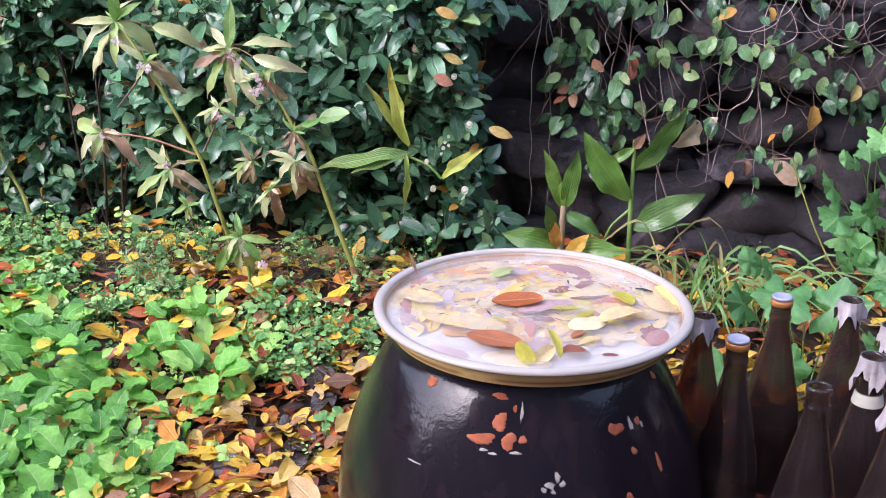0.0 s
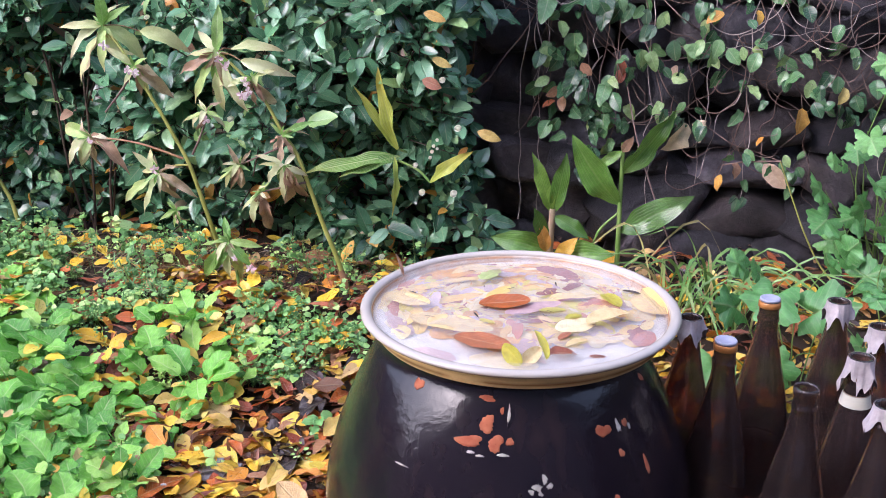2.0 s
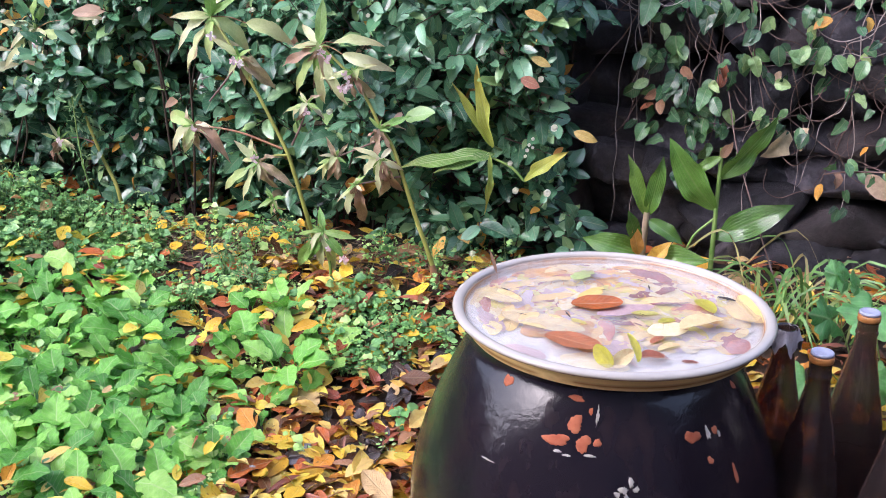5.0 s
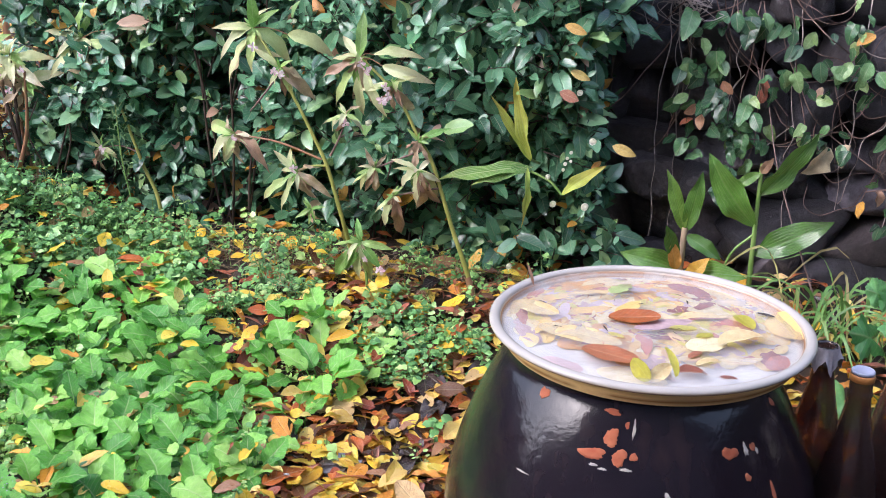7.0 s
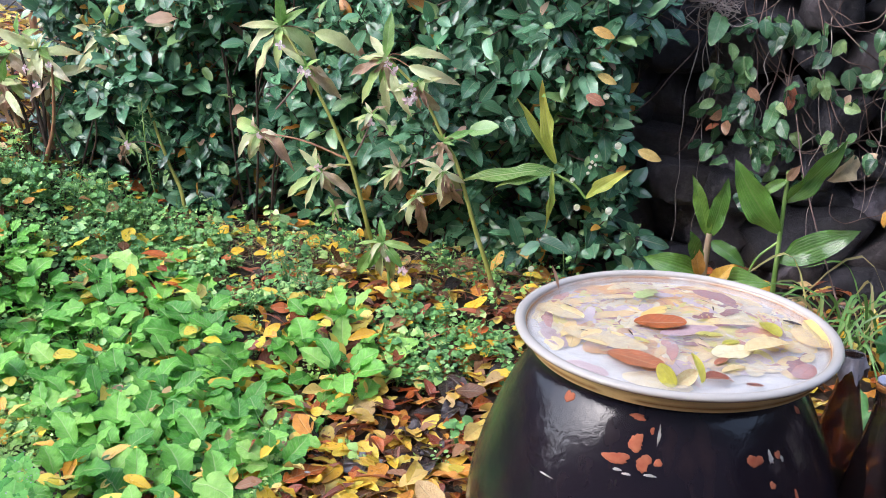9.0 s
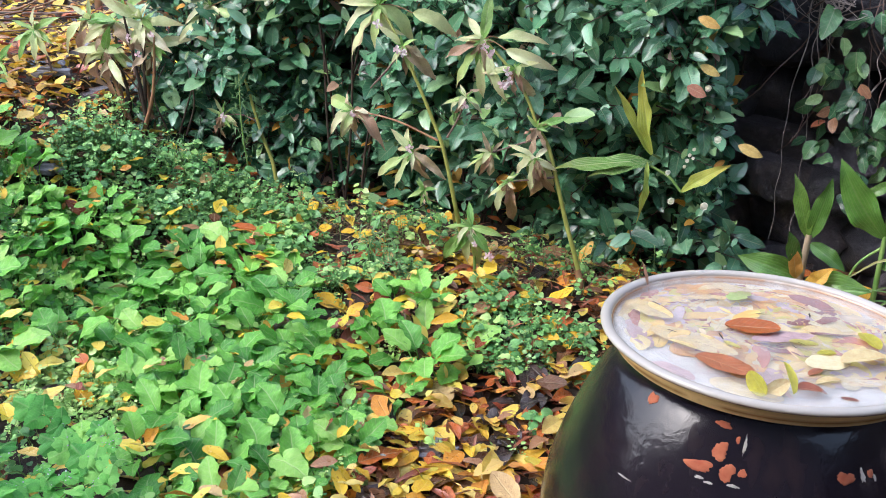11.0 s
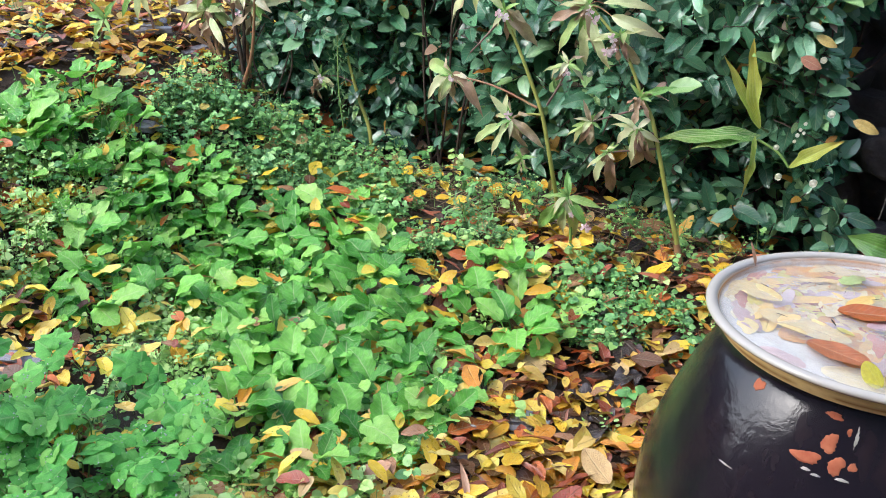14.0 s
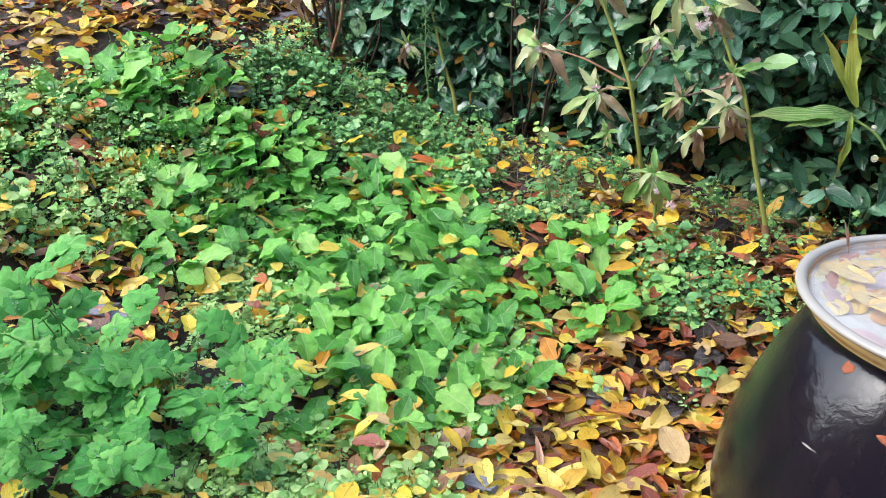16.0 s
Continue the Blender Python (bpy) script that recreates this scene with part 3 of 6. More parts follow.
# added out of view: trims the lower edge of the pot's highlight
low = new("screen_southwest", box("screen_southwest", (-5.5, -3.28, -0.3), (-2.25, -3.02, 2.05), M_PLASTER))
tagged(low, "unseen low plastered screen that bounds the pot's sky highlight", "wall", kind="structure")
# made-up blocker of the eastern sky, for a dimmer band on the pot
east = new("screen_east", box("screen_east", (5.0, -3.0, -0.3), (5.3, 6.0, 2.5), M_MORTAR))
tagged(east, "unseen dark screen that dims the pot's eastern reflection", "wall", kind="structure")

# unseen occluder on the western horizon, added to shorten the pot's highlight
west = new("screen_west", box("screen_west", (-6.6, -14.0, -0.3), (-6.3, 6.0, 1.7), M_MORTAR))
tagged(west, "unseen dark screen that hides low sky from the pot's reflection", "wall", kind="structure")

# ---- the glazed pot ----
POT_X = -0.014
POT_PROFILE = smooth_profile([(0.20, -0.004), (0.228, 0.012), (0.262, 0.045), (0.281, 0.085), (0.2885, 0.13), (0.284, 0.19), (0.269, 0.25), (0.249, 0.305), (0.2265, 0.355), (0.2085, 0.388), (0.1985, 0.403), (0.1945, 0.413), (0.1945, 0.4225)], 5)
POT_INSIDE = smooth_profile([(0.1935, 0.424), (0.19, 0.4233), (0.186, 0.41), (0.19, 0.39), (0.207, 0.35), (0.25, 0.26), (0.27, 0.13), (0.24, 0.03), (0.001, 0.015)], 4)


def pot_radius(z):
    r, h = zip(*POT_PROFILE)
    return float(np.interp(z, h, r))


def patch(name, parent, mat, azimuth, z, wide, high, seed, lift=0.0007, label=""):
    """An irregular flake on the pot's skin."""
    r = random.Random(seed)
    n, ragged = 40, 2.4 if mat == M_FLAKE else 1.3
    p1, p2, p3 = r.uniform(0, 6), r.uniform(0, 6), r.uniform(0, 6)
    ring = [1 + 0.2 * math.sin(2 * q + p1) + 0.12 * math.sin(3 * q + p2) + 0.06 * math.sin(5 * q + p3) + ragged * (0.03 * ragged * math.sin(11 * q + p3) + r.uniform(-0.045, 0.045) * ragged) for q in np.linspace(0, 2 * math.pi, n, endpoint=False)]
    V, F = [], []
    for j, rad in enumerate((0.02, 0.6, 0.93, 1.0)):
        for k in range(n):
            a = 2 * math.pi * k / n
            u, v = math.cos(a) * wide / 2 * rad * ring[k], math.sin(a) * high / 2 * rad * ring[k]
            zz = z + v
            rr = pot_radius(zz) + (lift if j < 3 else -0.001)
            q = math.radians(azimuth) + u / rr
            V.append((rr * math.cos(q), rr * math.sin(q), zz))
    for j in range(3):
        for k in range(n):
            F.append((j * n + k, j * n + (k + 1) % n, (j + 1) * n + (k + 1) % n, (j + 1) * n + k))
    put(name, mesh_np(name, V, F, None, mat), parent, np.eye(4), label)


def build_pot():
    pot = thing("glazed_pot", (POT_X, 0, 0), "large black-brown glazed stoneware pot with chipped glaze", "pot")
    body = put("body", mesh_np("body", *lathe(POT_PROFILE + POT_INSIDE, 96), M_GLAZE), pot, np.array(Matrix.Translation((POT_X, 0, 0))))
    chips = ((-92.8, 0.372, 0.026, 0.022), (-98.6, 0.35, 0.038, 0.019), (-89.4, 0.35, 0.024, 0.023), (-84.6, 0.353, 0.011, 0.013), (-123.8, 0.4, 0.017, 0.018),
             (-93.6, 0.402, 0.026, 0.008), (-87.6, 0.389, 0.008, 0.008), (-50.3, 0.352, 0.027, 0.02), (-40.2, 0.352, 0.01, 0.014), (-44.9, 0.318, 0.011, 0.013), (-35.1, 0.288, 0.009, 0.03), (-20.3, 0.387, 0.012, 0.013), (-50.0, 0.262, 0.014, 0.018))
    for k, (a, z, w, h) in enumerate(chips):
        patch("glaze_chip", body, M_CLAY, a, z, w * 0.88, h * 0.88, k, 0.0006, "orange bare clay where the glaze has flaked off")
    flakes = ((-76.0, 0.297, 0.012, 0.009), (-73.6, 0.307, 0.006, 0.014), (-77.8, 0.292, 0.008, 0.006), (-72.0, 0.298, 0.008, 0.007), (-75.0, 0.289, 0.006, 0.006), (-86.8, 0.337, 0.013, 0.004), (-97.5, 0.337, 0.012, 0.003),
              (-43.6, 0.352, 0.006, 0.018), (-38.6, 0.346, 0.005, 0.008), (-85.0, 0.385, 0.004, 0.022), (-121.0, 0.299, 0.018, 0.0018), (-94.4, 0.334, 0.009, 0.003))
    for k, (a, z, w, h) in enumerate(flakes):
        patch("flake", body, M_FLAKE, a, z, w, h, 40 + k, 0.0009, "chalky white flake")


build_pot()


# ---- the enamel basin, its water and its leaves ----
RIM_Z, WATER_Z = 0.4617, 0.4535


def build_basin():
    z0 = 0.3985
    basin = thing("enamel_basin", (0, 0, z0), "wide white enamel basin with a cream outside", "basin")
    at = np.array(Matrix.Translation((0, 0, z0)))
    inside = smooth_profile([(0.001, 0.0435), (0.13, 0.044), (0.17, 0.0445), (0.197, 0.0455), (0.2145, 0.0475), (0.22, 0.051), (0.2235, 0.0575)], 4)
    bead = [(0.2318 + 0.0082 * math.cos(q), 0.0585 + 0.0055 * math.sin(q)) for q in np.linspace(math.pi * 1.05, -math.pi * 0.66, 14)]
    put("bowl", mesh_np("bowl", *lathe(inside, 96), M_ENAMEL), basin, at)
    put("rim", mesh_np("rim", *lathe(bead, 96), M_RIM), basin, at, "rolled grey-white rim with worn spots")
    outside = smooth_profile([(0.2278, 0.0536), (0.2245, 0.05), (0.2205, 0.0385), (0.217, 0.0298), (0.2115, 0.0278), (0.197, 0.0272), (0.188, 0.0268), (0.18, 0.024), (0.14, 0.0165), (0.12, 0.0125), (0.001, 0.0115)], 4)
    put("side", mesh_np("side", *lathe(outside, 96), M_CREAM), basin, at, "cream enamel outside with rust at its foot")


build_basin()


def build_water():
    prof = [(0.0005, WATER_Z), (0.1, WATER_Z), (0.19, WATER_Z), (0.2205, WATER_Z + 0.0006), (0.219, WATER_Z - 0.006), (0.212, WATER_Z - 0.007), (0.196, WATER_Z - 0.0092), (0.169, WATER_Z - 0.0102), (0.13, WATER_Z - 0.0107), (0.0005, WATER_Z - 0.0112)]
    V, F, U = lathe(prof, 96)
    low = (np.arange(len(F)) % (len(prof) - 1)) > 2
    w = new("water", mesh_np("water", V, F, U, [M_WATER, M_CLEAR], low))
    tagged(w, "clear still rainwater filling the basin", "water")


build_water()

BASIN_MESHES = {}


def basin_leaf(name, mat, base, tip, ratio=0.46, curl=0.05, fold=0.1, up=(0, 0, 1), label="fallen leaf floating in the basin water", wave=0.03, kind="full"):
    g = leaf_geo(kind, ratio, 14, 5, fold, curl, wave, 0.0, len(BASIN_MESHES), 0.05)
    BASIN_MESHES[len(BASIN_MESHES)] = 1
    o = put(name, mesh_np("floating_leaf", *g, mat), None, aim(base, tip, up))
    tagged(o, label, "leaf", "leaves floating in the basin")


def build_basin_leaves():
    r = np.random.default_rng(21)
    T = WATER_Z + 0.002
    basin_leaf("floating_leaf", M_REDLEAF, (-0.062, 0.004, T), (0.017, 0.018, T), 0.62, -0.06, 0.12, label="glossy red-brown leaf floating on the water")
    basin_leaf("floating_leaf", M_RUSSET, (-0.083, -0.117, T), (0.002, -0.152, T), 0.5, -0.05, 0.1, label="dull brown leaf floating on the water")
    basin_leaf("floating_leaf", M_LEMON, (0.018, -0.192, T - 0.004), (-0.008, -0.176, T + 0.018), 0.62, 0.0, 0.5, (-0.25, -0.9, 0.35), "folded olive-yellow leaf standing in the water")
    basin_leaf("floating_leaf", M_PALELEAF, (0.016, -0.19, T - 0.004), (0.044, -0.172, T + 0.014), 0.55, 0.05, 0.4, (0.25, -0.85, 0.5), "pale yellow leaf folded against another")
    basin_leaf("floating_leaf", M_LEMON, (0.05, -0.178, T), (0.034, -0.138, T + 0.028), 0.34, 0.1, 0.6, (0.7, -0.6, 0.3), "upright folded yellow leaf in the water")
    basin_leaf("floating_leaf", M_PALELEAF, (0.103, -0.06, T + 0.004), (0.162, 0.0, T + 0.01), 0.42, 0.1, 0.4, (-0.3, -0.3, 0.9), "curled pale yellow leaf floating on the water")
    basin_leaf("floating_leaf", M_SUNK, (0.06, -0.075, T - 0.002), (0.112, -0.035, T - 0.001), 0.7, 0.0, 0.05, label="purplish wet leaf floating on the water")
    basin_leaf("floating_leaf", M_RUSSET, (0.052, -0.162, T), (0.092, -0.145, T + 0.008), 0.6, 0.3, 0.3, label="curled pink-brown leaf floating on the water")
    basin_leaf("floating_leaf", M_PALELEAF, (0.075, -0.133, T), (0.108, -0.098, T + 0.006), 0.3, 0.2, 0.4, label="narrow pale leaf floating on the water")
    basin_leaf("floating_leaf", M_RUSSET, (0.064, -0.112, T), (0.08, -0.085, T + 0.004), 0.4, 0.1, 0.2, label="small red leaf floating on the water")
    basin_leaf("floating_leaf", M_RUSSET, (0.107, -0.16, T), (0.13, -0.158, T), 0.5, 0.0, 0.1, label="small red leaf floating on the water")
    basin_leaf("floating_leaf", M_PALELEAF, (-0.158, -0.05, T - 0.003), (-0.03, -0.085, T - 0.003), 0.42, 0.0, 0.04, label="broad soft yellow leaf just under the water")
    basin_leaf("floating_leaf", M_PALELEAF, (-0.214, 0.03, T - 0.003), (-0.135, 0.0, T - 0.002), 0.52, 0.0, 0.04, label="broad soft yellow leaf just under the water")
    basin_leaf("floating_leaf", M_BALSAM, (-0.07, 0.105, T), (-0.045, 0.155, T), 0.5, 0.0, 0.1, label="green leaf floating on the water", kind="lobed")
    basin_leaf("floating_leaf", M_LEMON, (-0.055, -0.055, T), (-0.03, -0.068, T), 0.4, 0.0, 0.1, label="small olive-yellow leaf on the water")
    basin_leaf("floating_leaf", M_LEMON, (0.03, -0.01, T), (0.07, 0.0, T), 0.4, 0.0, 0.1, label="small olive-yellow leaf on the water")
    basin_leaf("floating_leaf", M_LEMON, (0.07, -0.035, T), (0.095, -0.02, T + 0.003), 0.5, 0.1, 0.2, label="small olive-yellow leaf on the water")
    basin_leaf("floating_leaf", M_LEMON, (0.125, 0.07, T), (0.15, 0.022, T + 0.005), 0.5, 0.1, 0.2, label="olive-yellow leaf on the water")
    basin_leaf("floating_leaf", M_DARKLEAF, (0.155, 0.09, T), (0.183, 0.08, T), 0.3, 0.0, 0.2, label="small dark withered leaf on the water")
    basin_leaf("floating_leaf", M_RUSSET, (-0.196, 0.104, T - 0.002), (-0.209, 0.112, RIM_Z + 0.03), 0.3, 0.1, 0.3, label="thin red leaf stalk leaning over the basin rim", kind="lance")
    placed, sunk = 0, Soup()
    while placed < 440:
        a, d = r.uniform(0, 2 * math.pi), 0.208 * math.sqrt(r.uniform(0, 1))
        x, y = d * math.cos(a), d * math.sin(a)
        keep = 0.95 if y > 0.01 else (0.45 if y > -0.085 and x < 0.1 else (0.2 if y > -0.1 else 0.03))
        if r.uniform() > keep:
            continue
        deep = float(np.interp(d, (0.0, 0.13, 0.17, 0.197, 0.2145), (0.442, 0.4425, 0.443, 0.444, 0.446))) + 0.0025
        z = WATER_Z + r.uniform(-0.002, 0.002) if r.uniform() < 0.008 else deep + r.uniform(-0.0012, 0.0006)
        L, h = r.uniform(0.05, 0.105) if r.uniform() < 0.4 else r.uniform(0.018, 0.05), r.uniform(0, 2 * math.pi)
        if d > 0.16:
            h = a + math.pi / 2 + r.uniform(-0.5, 0.5)
        dx, dy = L * math.cos(h) / 2, L * math.sin(h) / 2
        if math.hypot(x + dx, y + dy) > 0.216 or math.hypot(x - dx, y - dy) > 0.216:
            continue
        m = (M_SUNK, M_SUNK, M_SUNK, M_PALELEAF, M_RUSSET if L < 0.032 else M_SUNK)[placed % 5]
        base, tip, ratio = (x - dx, y - dy, z), (x + dx, y + dy, z + r.uniform(-0.001, 0.001)), r.uniform(0.32, 0.62)
        if placed < 210:
            basin_leaf("floating_leaf", m, base, tip, ratio, 0.0, 0.0, wave=0.05, label="faded wet leaf soaking in the basin water")
        else:
            sunk.add(leaf_geo("full", ratio, 10, 5, 0.0, 0.0, 0.05, 0, placed), aim(base, tip), (M_SUNK, M_PALELEAF, M_RUSSET).index(m))
        placed += 1
    tagged(new("sunken_leaves", sunk.mesh("sunken_leaves", [M_SUNK, M_PALELEAF, M_RUSSET])), "layer of faded wet leaves under the water", "leaves", kind="stuff")
    for k in range(34):
        a, d = r.uniform(0, 2 * math.pi), 0.2 * math.sqrt(r.uniform(0, 1))
        x, y = d * math.cos(a), d * math.sin(a)
        if y < -0.06 and r.uniform() < 0.7:
            continue
        L, h = r.uniform(0.008, 0.022), r.uniform(0, 2 * math.pi)
        basin_leaf("leaf_stalk", (M_DARKLEAF, M_RUSSET)[k % 2], (x, y, T), (x + L * math.cos(h), y + L * math.sin(h), T + 0.001), 0.22, 0.0, 0.2, label="small dark leaf stalk floating on water", kind="lance")


build_basin_leaves()


# ---- bottles ----
def bottle_meshes():
    out = smooth_profile([(0.001, 0.004), (0.045, 0.0), (0.0515, 0.006), (0.0525, 0.03), (0.0525, 0.12), (0.0505, 0.17), (0.0445, 0.215), (0.035, 0.262), (0.0265, 0.3), (0.0195, 0.335), (0.0168, 0.358)], 4)
    ring = [(0.0168, 0.36), (0.0182, 0.3615), (0.0185, 0.364), (0.0182, 0.3665), (0.0168, 0.368), (0.0166, 0.374), (0.0168, 0.383), (0.018, 0.385), (0.0182, 0.391), (0.0172, 0.395), (0.0145, 0.395)]
    inn = smooth_profile([(0.0138, 0.39), (0.0138, 0.36), (0.0166, 0.335), (0.0236, 0.3), (0.032, 0.262), (0.0415, 0.215), (0.0475, 0.17), (0.0495, 0.12), (0.0495, 0.03), (0.047, 0.012), (0.001, 0.014)], 4)
    shell = mesh_np("glass_body", *lathe(out + ring + inn, 40), M_BROWN_GLASS)
    fill = mesh_np("liquor", *lathe([(0.0005, 0.016)] + smooth_profile([(0.046, 0.0145), (0.0488, 0.03), (0.0488, 0.12), (0.047, 0.168)], 3) + [(0.0005, 0.168)], 32), M_LIQUID)
    cap = mesh_np("cap", *lathe([(0.0005, 0.4005), (0.012, 0.4005), (0.0135, 0.4015), (0.0162, 0.4015), (0.0172, 0.4), (0.0172, 0.3965), (0.0005, 0.3965)], 32), M_CAP)
    stop = mesh_np("stopper_ring", *lathe([(0.0005, 0.396), (0.0166, 0.396), (0.01835, 0.3945), (0.01835, 0.386), (0.017, 0.3848)], 32), M_AMBER)
    band = mesh_np("neck_band", *lathe([(0.0184, 0.338), (0.0205, 0.334), (0.0228, 0.322), (0.0236, 0.318)], 32), M_BAND)
    return shell, fill, cap, stop, band


def torn_sleeve(seed, drop=0.045):
    """A ragged paper seal round a bottle's neck, hanging in tatters."""
    r = random.Random(seed)
    n, rows = 40, 7
    length = [drop * (0.35 + 0.8 * abs(math.sin(k * 0.33 + seed)) * r.uniform(0.5, 1.1)) for k in range(n)]
    V, F = [], []
    for layer in (0.0, 0.0007):
        for j in range(rows):
            for k in range(n):
                s = j / (rows - 1)
                a = 2 * math.pi * k / n
                rad = 0.0188 + layer + 0.010 * s * s * (0.5 + 0.5 * math.sin(a * 3 + seed)) + 0.0018 * math.sin(k * 1.9 + seed) * (0.3 + s)
                V.append((rad * math.cos(a), rad * math.sin(a), 0.3945 - s * length[k]))
    for b in range(2):
        for j in range(rows - 1):
            for k in range(n):
                F.append((b * rows * n + j * n + k, b * rows * n + j * n + (k + 1) % n, b * rows * n + (j + 1) * n + (k + 1) % n, b * rows * n + (j + 1) * n + k))
    return mesh_np("torn_seal", V, F, None, M_PAPER)


def build_bottles():
    shell, fill, cap, stop, band = bottle_meshes()
    rows = ((0.405, 0.231, "cap"), (0.314, 0.047, "cap"), (0.269, 0.143, "torn"), (0.411, -0.086, "open"), (0.521, 0.25, "torn"), (0.509, 0.027, "band"), (0.566, 0.149, "torn"), (0.512, -0.125, "torn"))
    words = {"cap": "tall brown glass bottle with a milky plastic stopper", "torn": "tall brown glass bottle with a torn paper seal",
             "open": "tall open brown glass bottle, wet from rain", "band": "tall brown glass bottle with torn paper over a pale band"}
    for k, (x, y, state) in enumerate(rows):
        b = thing("bottle", (x, y, 0), words[state], "bottle", "bottles beside the pot")
        at = np.array(Matrix.Translation((x, y, 0.0)) @ Matrix.Rotation(k * 1.3, 4, "Z"))
        put("glass_body", shell, b, at)
        put("liquor", fill, b, at, "dark liquor inside")
        if state == "cap":
            ring = put("stopper_ring", stop, b, at, "amber stopper edge")
            put("cap", cap, ring, np.eye(4), "milky white plastic cap")
        elif state != "open":
            put("torn_seal", torn_sleeve(k, 0.05 if state == "band" else 0.042), b, at, "ragged grey-white paper seal")
        if state == "band":
            put("neck_band", band, b, at, "pale plastic band")


build_bottles()

# ---- plants set leaf by leaf ----
VARIANTS = {}


def leaf_mesh(key, mat, kind, ratio, n=7, cols=5, fold=0.2, curl=0.2, wave=0.15, teeth=0.0, count=4):
    """A few shared leaf meshes of one kind."""
    if key not in VARIANTS:
        VARIANTS[key] = [mesh_np("leaf", *leaf_geo(kind, ratio * (0.9 + 0.07 * k), n, cols, fold * (0.6 + 0.3 * k), curl * (0.5 + 0.35 * k), wave, teeth, k), mat) for k in range(count)]
    return VARIANTS[key]


def stem(parent, points, r0, r1, mat, name="stem", label="", sides=8):
    path = smooth_path(points, 5) if len(points) > 2 else np.linspace(points[0], points[1], 6)
    put(name, mesh_np(name, *tube(path, [r0, (r0 + r1) / 2, r1], sides), mat), parent, None if parent is None else np.eye(4), label)


def blossom(parent, at, size, mat=None, seed=0, name="flower", label="small pink balsam flower"):
    """A small open flower of five petals round a hood."""
    r = np.random.default_rng(seed)
    s = Soup()
    for k in range(7):
        a = k * 2 * math.pi / 5 + r.uniform(-0.5, 0.5)
        d = np.array((math.cos(a), -0.7 + 0.6 * r.uniform(), math.sin(a)))
        s.add(leaf_geo("spoon", 0.95, 5, 5, 0.5, 0.5, 0.5, 0, k), aim(at, np.array(at) + d * size * r.uniform(0.4, 0.72), (r.uniform(-0.6, 0.6), -1, r.uniform(-0.4, 0.6))))
    put(name, s.mesh(name, mat or M_PETAL), parent, np.eye(4), label)


FACE = (0.05, -0.9, 0.5)


def whorl(parent, centre, green, brown=(), fresh=(), seed=0):
    """A tuft of narrow leaves from one point of a stem to the given tips."""
    r = random.Random(seed)
    sets = ((green, leaf_mesh("balsam", M_BALSAM, "lance", 0.44, 18, 5, 0.4, 0.42, 0.22, 0.03), ""),
            (brown, leaf_mesh("wilted", M_WILTED, "lance", 0.36, 16, 5, 0.9, 0.5, 0.8), "wilted brown leaf"),
            (fresh, leaf_mesh("fresh", M_BALSAM_GREEN, "lance", 0.4, 14, 5, 0.3, 0.3, 0.3, 0.04), "fresh green leaf"))
    for tips, meshes, word in sets:
        for tip in tips:
            up = (FACE[0] + r.uniform(-0.4, 0.4), FACE[1] + r.uniform(-0.2, 0.3), FACE[2] + r.uniform(-0.3, 0.4))
            c0, t0 = np.array(centre, float), np.array(tip, float)
            far = np.linalg.norm(t0 - c0)
            base = t0 - (t0 - c0) * min(1.0, 0.118 / far)
            if far > 0.125:
                stem(parent, [tuple(c0), tuple((c0 + base) / 2 + (0, 0, 0.006)), tuple(base)], 0.0014, 0.0012, M_RED_STEM, "leaf_stalk", sides=5)
            put("leaf", meshes[r.randrange(4)], parent, aim(base, t0, up, r.uniform(0.85, 1.15)), word)
    c = np.array(centre)
    young = leaf_mesh("balsam", M_BALSAM, "lance", 0.42)
    for k in range(3 if green else 0):
        d = np.array((r.uniform(-1, 1), r.uniform(-0.9, 0.0), r.uniform(-0.5, 0.7)))
        d /= np.linalg.norm(d)
        put("leaf", young[r.randrange(4)], parent, aim(c + d * 0.006, c + d * r.uniform(0.04, 0.08), (r.uniform(-0.5, 0.5), -0.7, 0.6), r.uniform(0.8, 1.1)))
    dry = leaf_mesh("wilted", M_WILTED, "lance", 0.3)
    for k in range(4):
        d = np.array((r.uniform(-0.6, 0.6), r.uniform(-0.5, 0.1), r.uniform(-1.0, -0.2)))
        put("leaf", dry[r.randrange(4)], parent, aim(c + d * 0.008, c + d * r.uniform(0.03, 0.06), (r.uniform(-1, 1), -0.8, 0.3), r.uniform(0.9, 1.5)), "wilted brown leaf")
    s = Soup()
    for k in range(9):
        d = np.array((r.uniform(-1, 1), r.uniform(-0.9, 0.2), r.uniform(-0.7, 1)))
        s.add(leaf_geo("lance", 0.4, 4, 3, 0.3, 0.4, 0.3, 0, k), aim(c, c + d * r.uniform(0.018, 0.035), FACE))
    tagged(put("shoot_tip", s.mesh("shoot_tip", M_BALSAM_GREEN if green or fresh else M_WILTED), parent, np.eye(4)), kind="stuff")


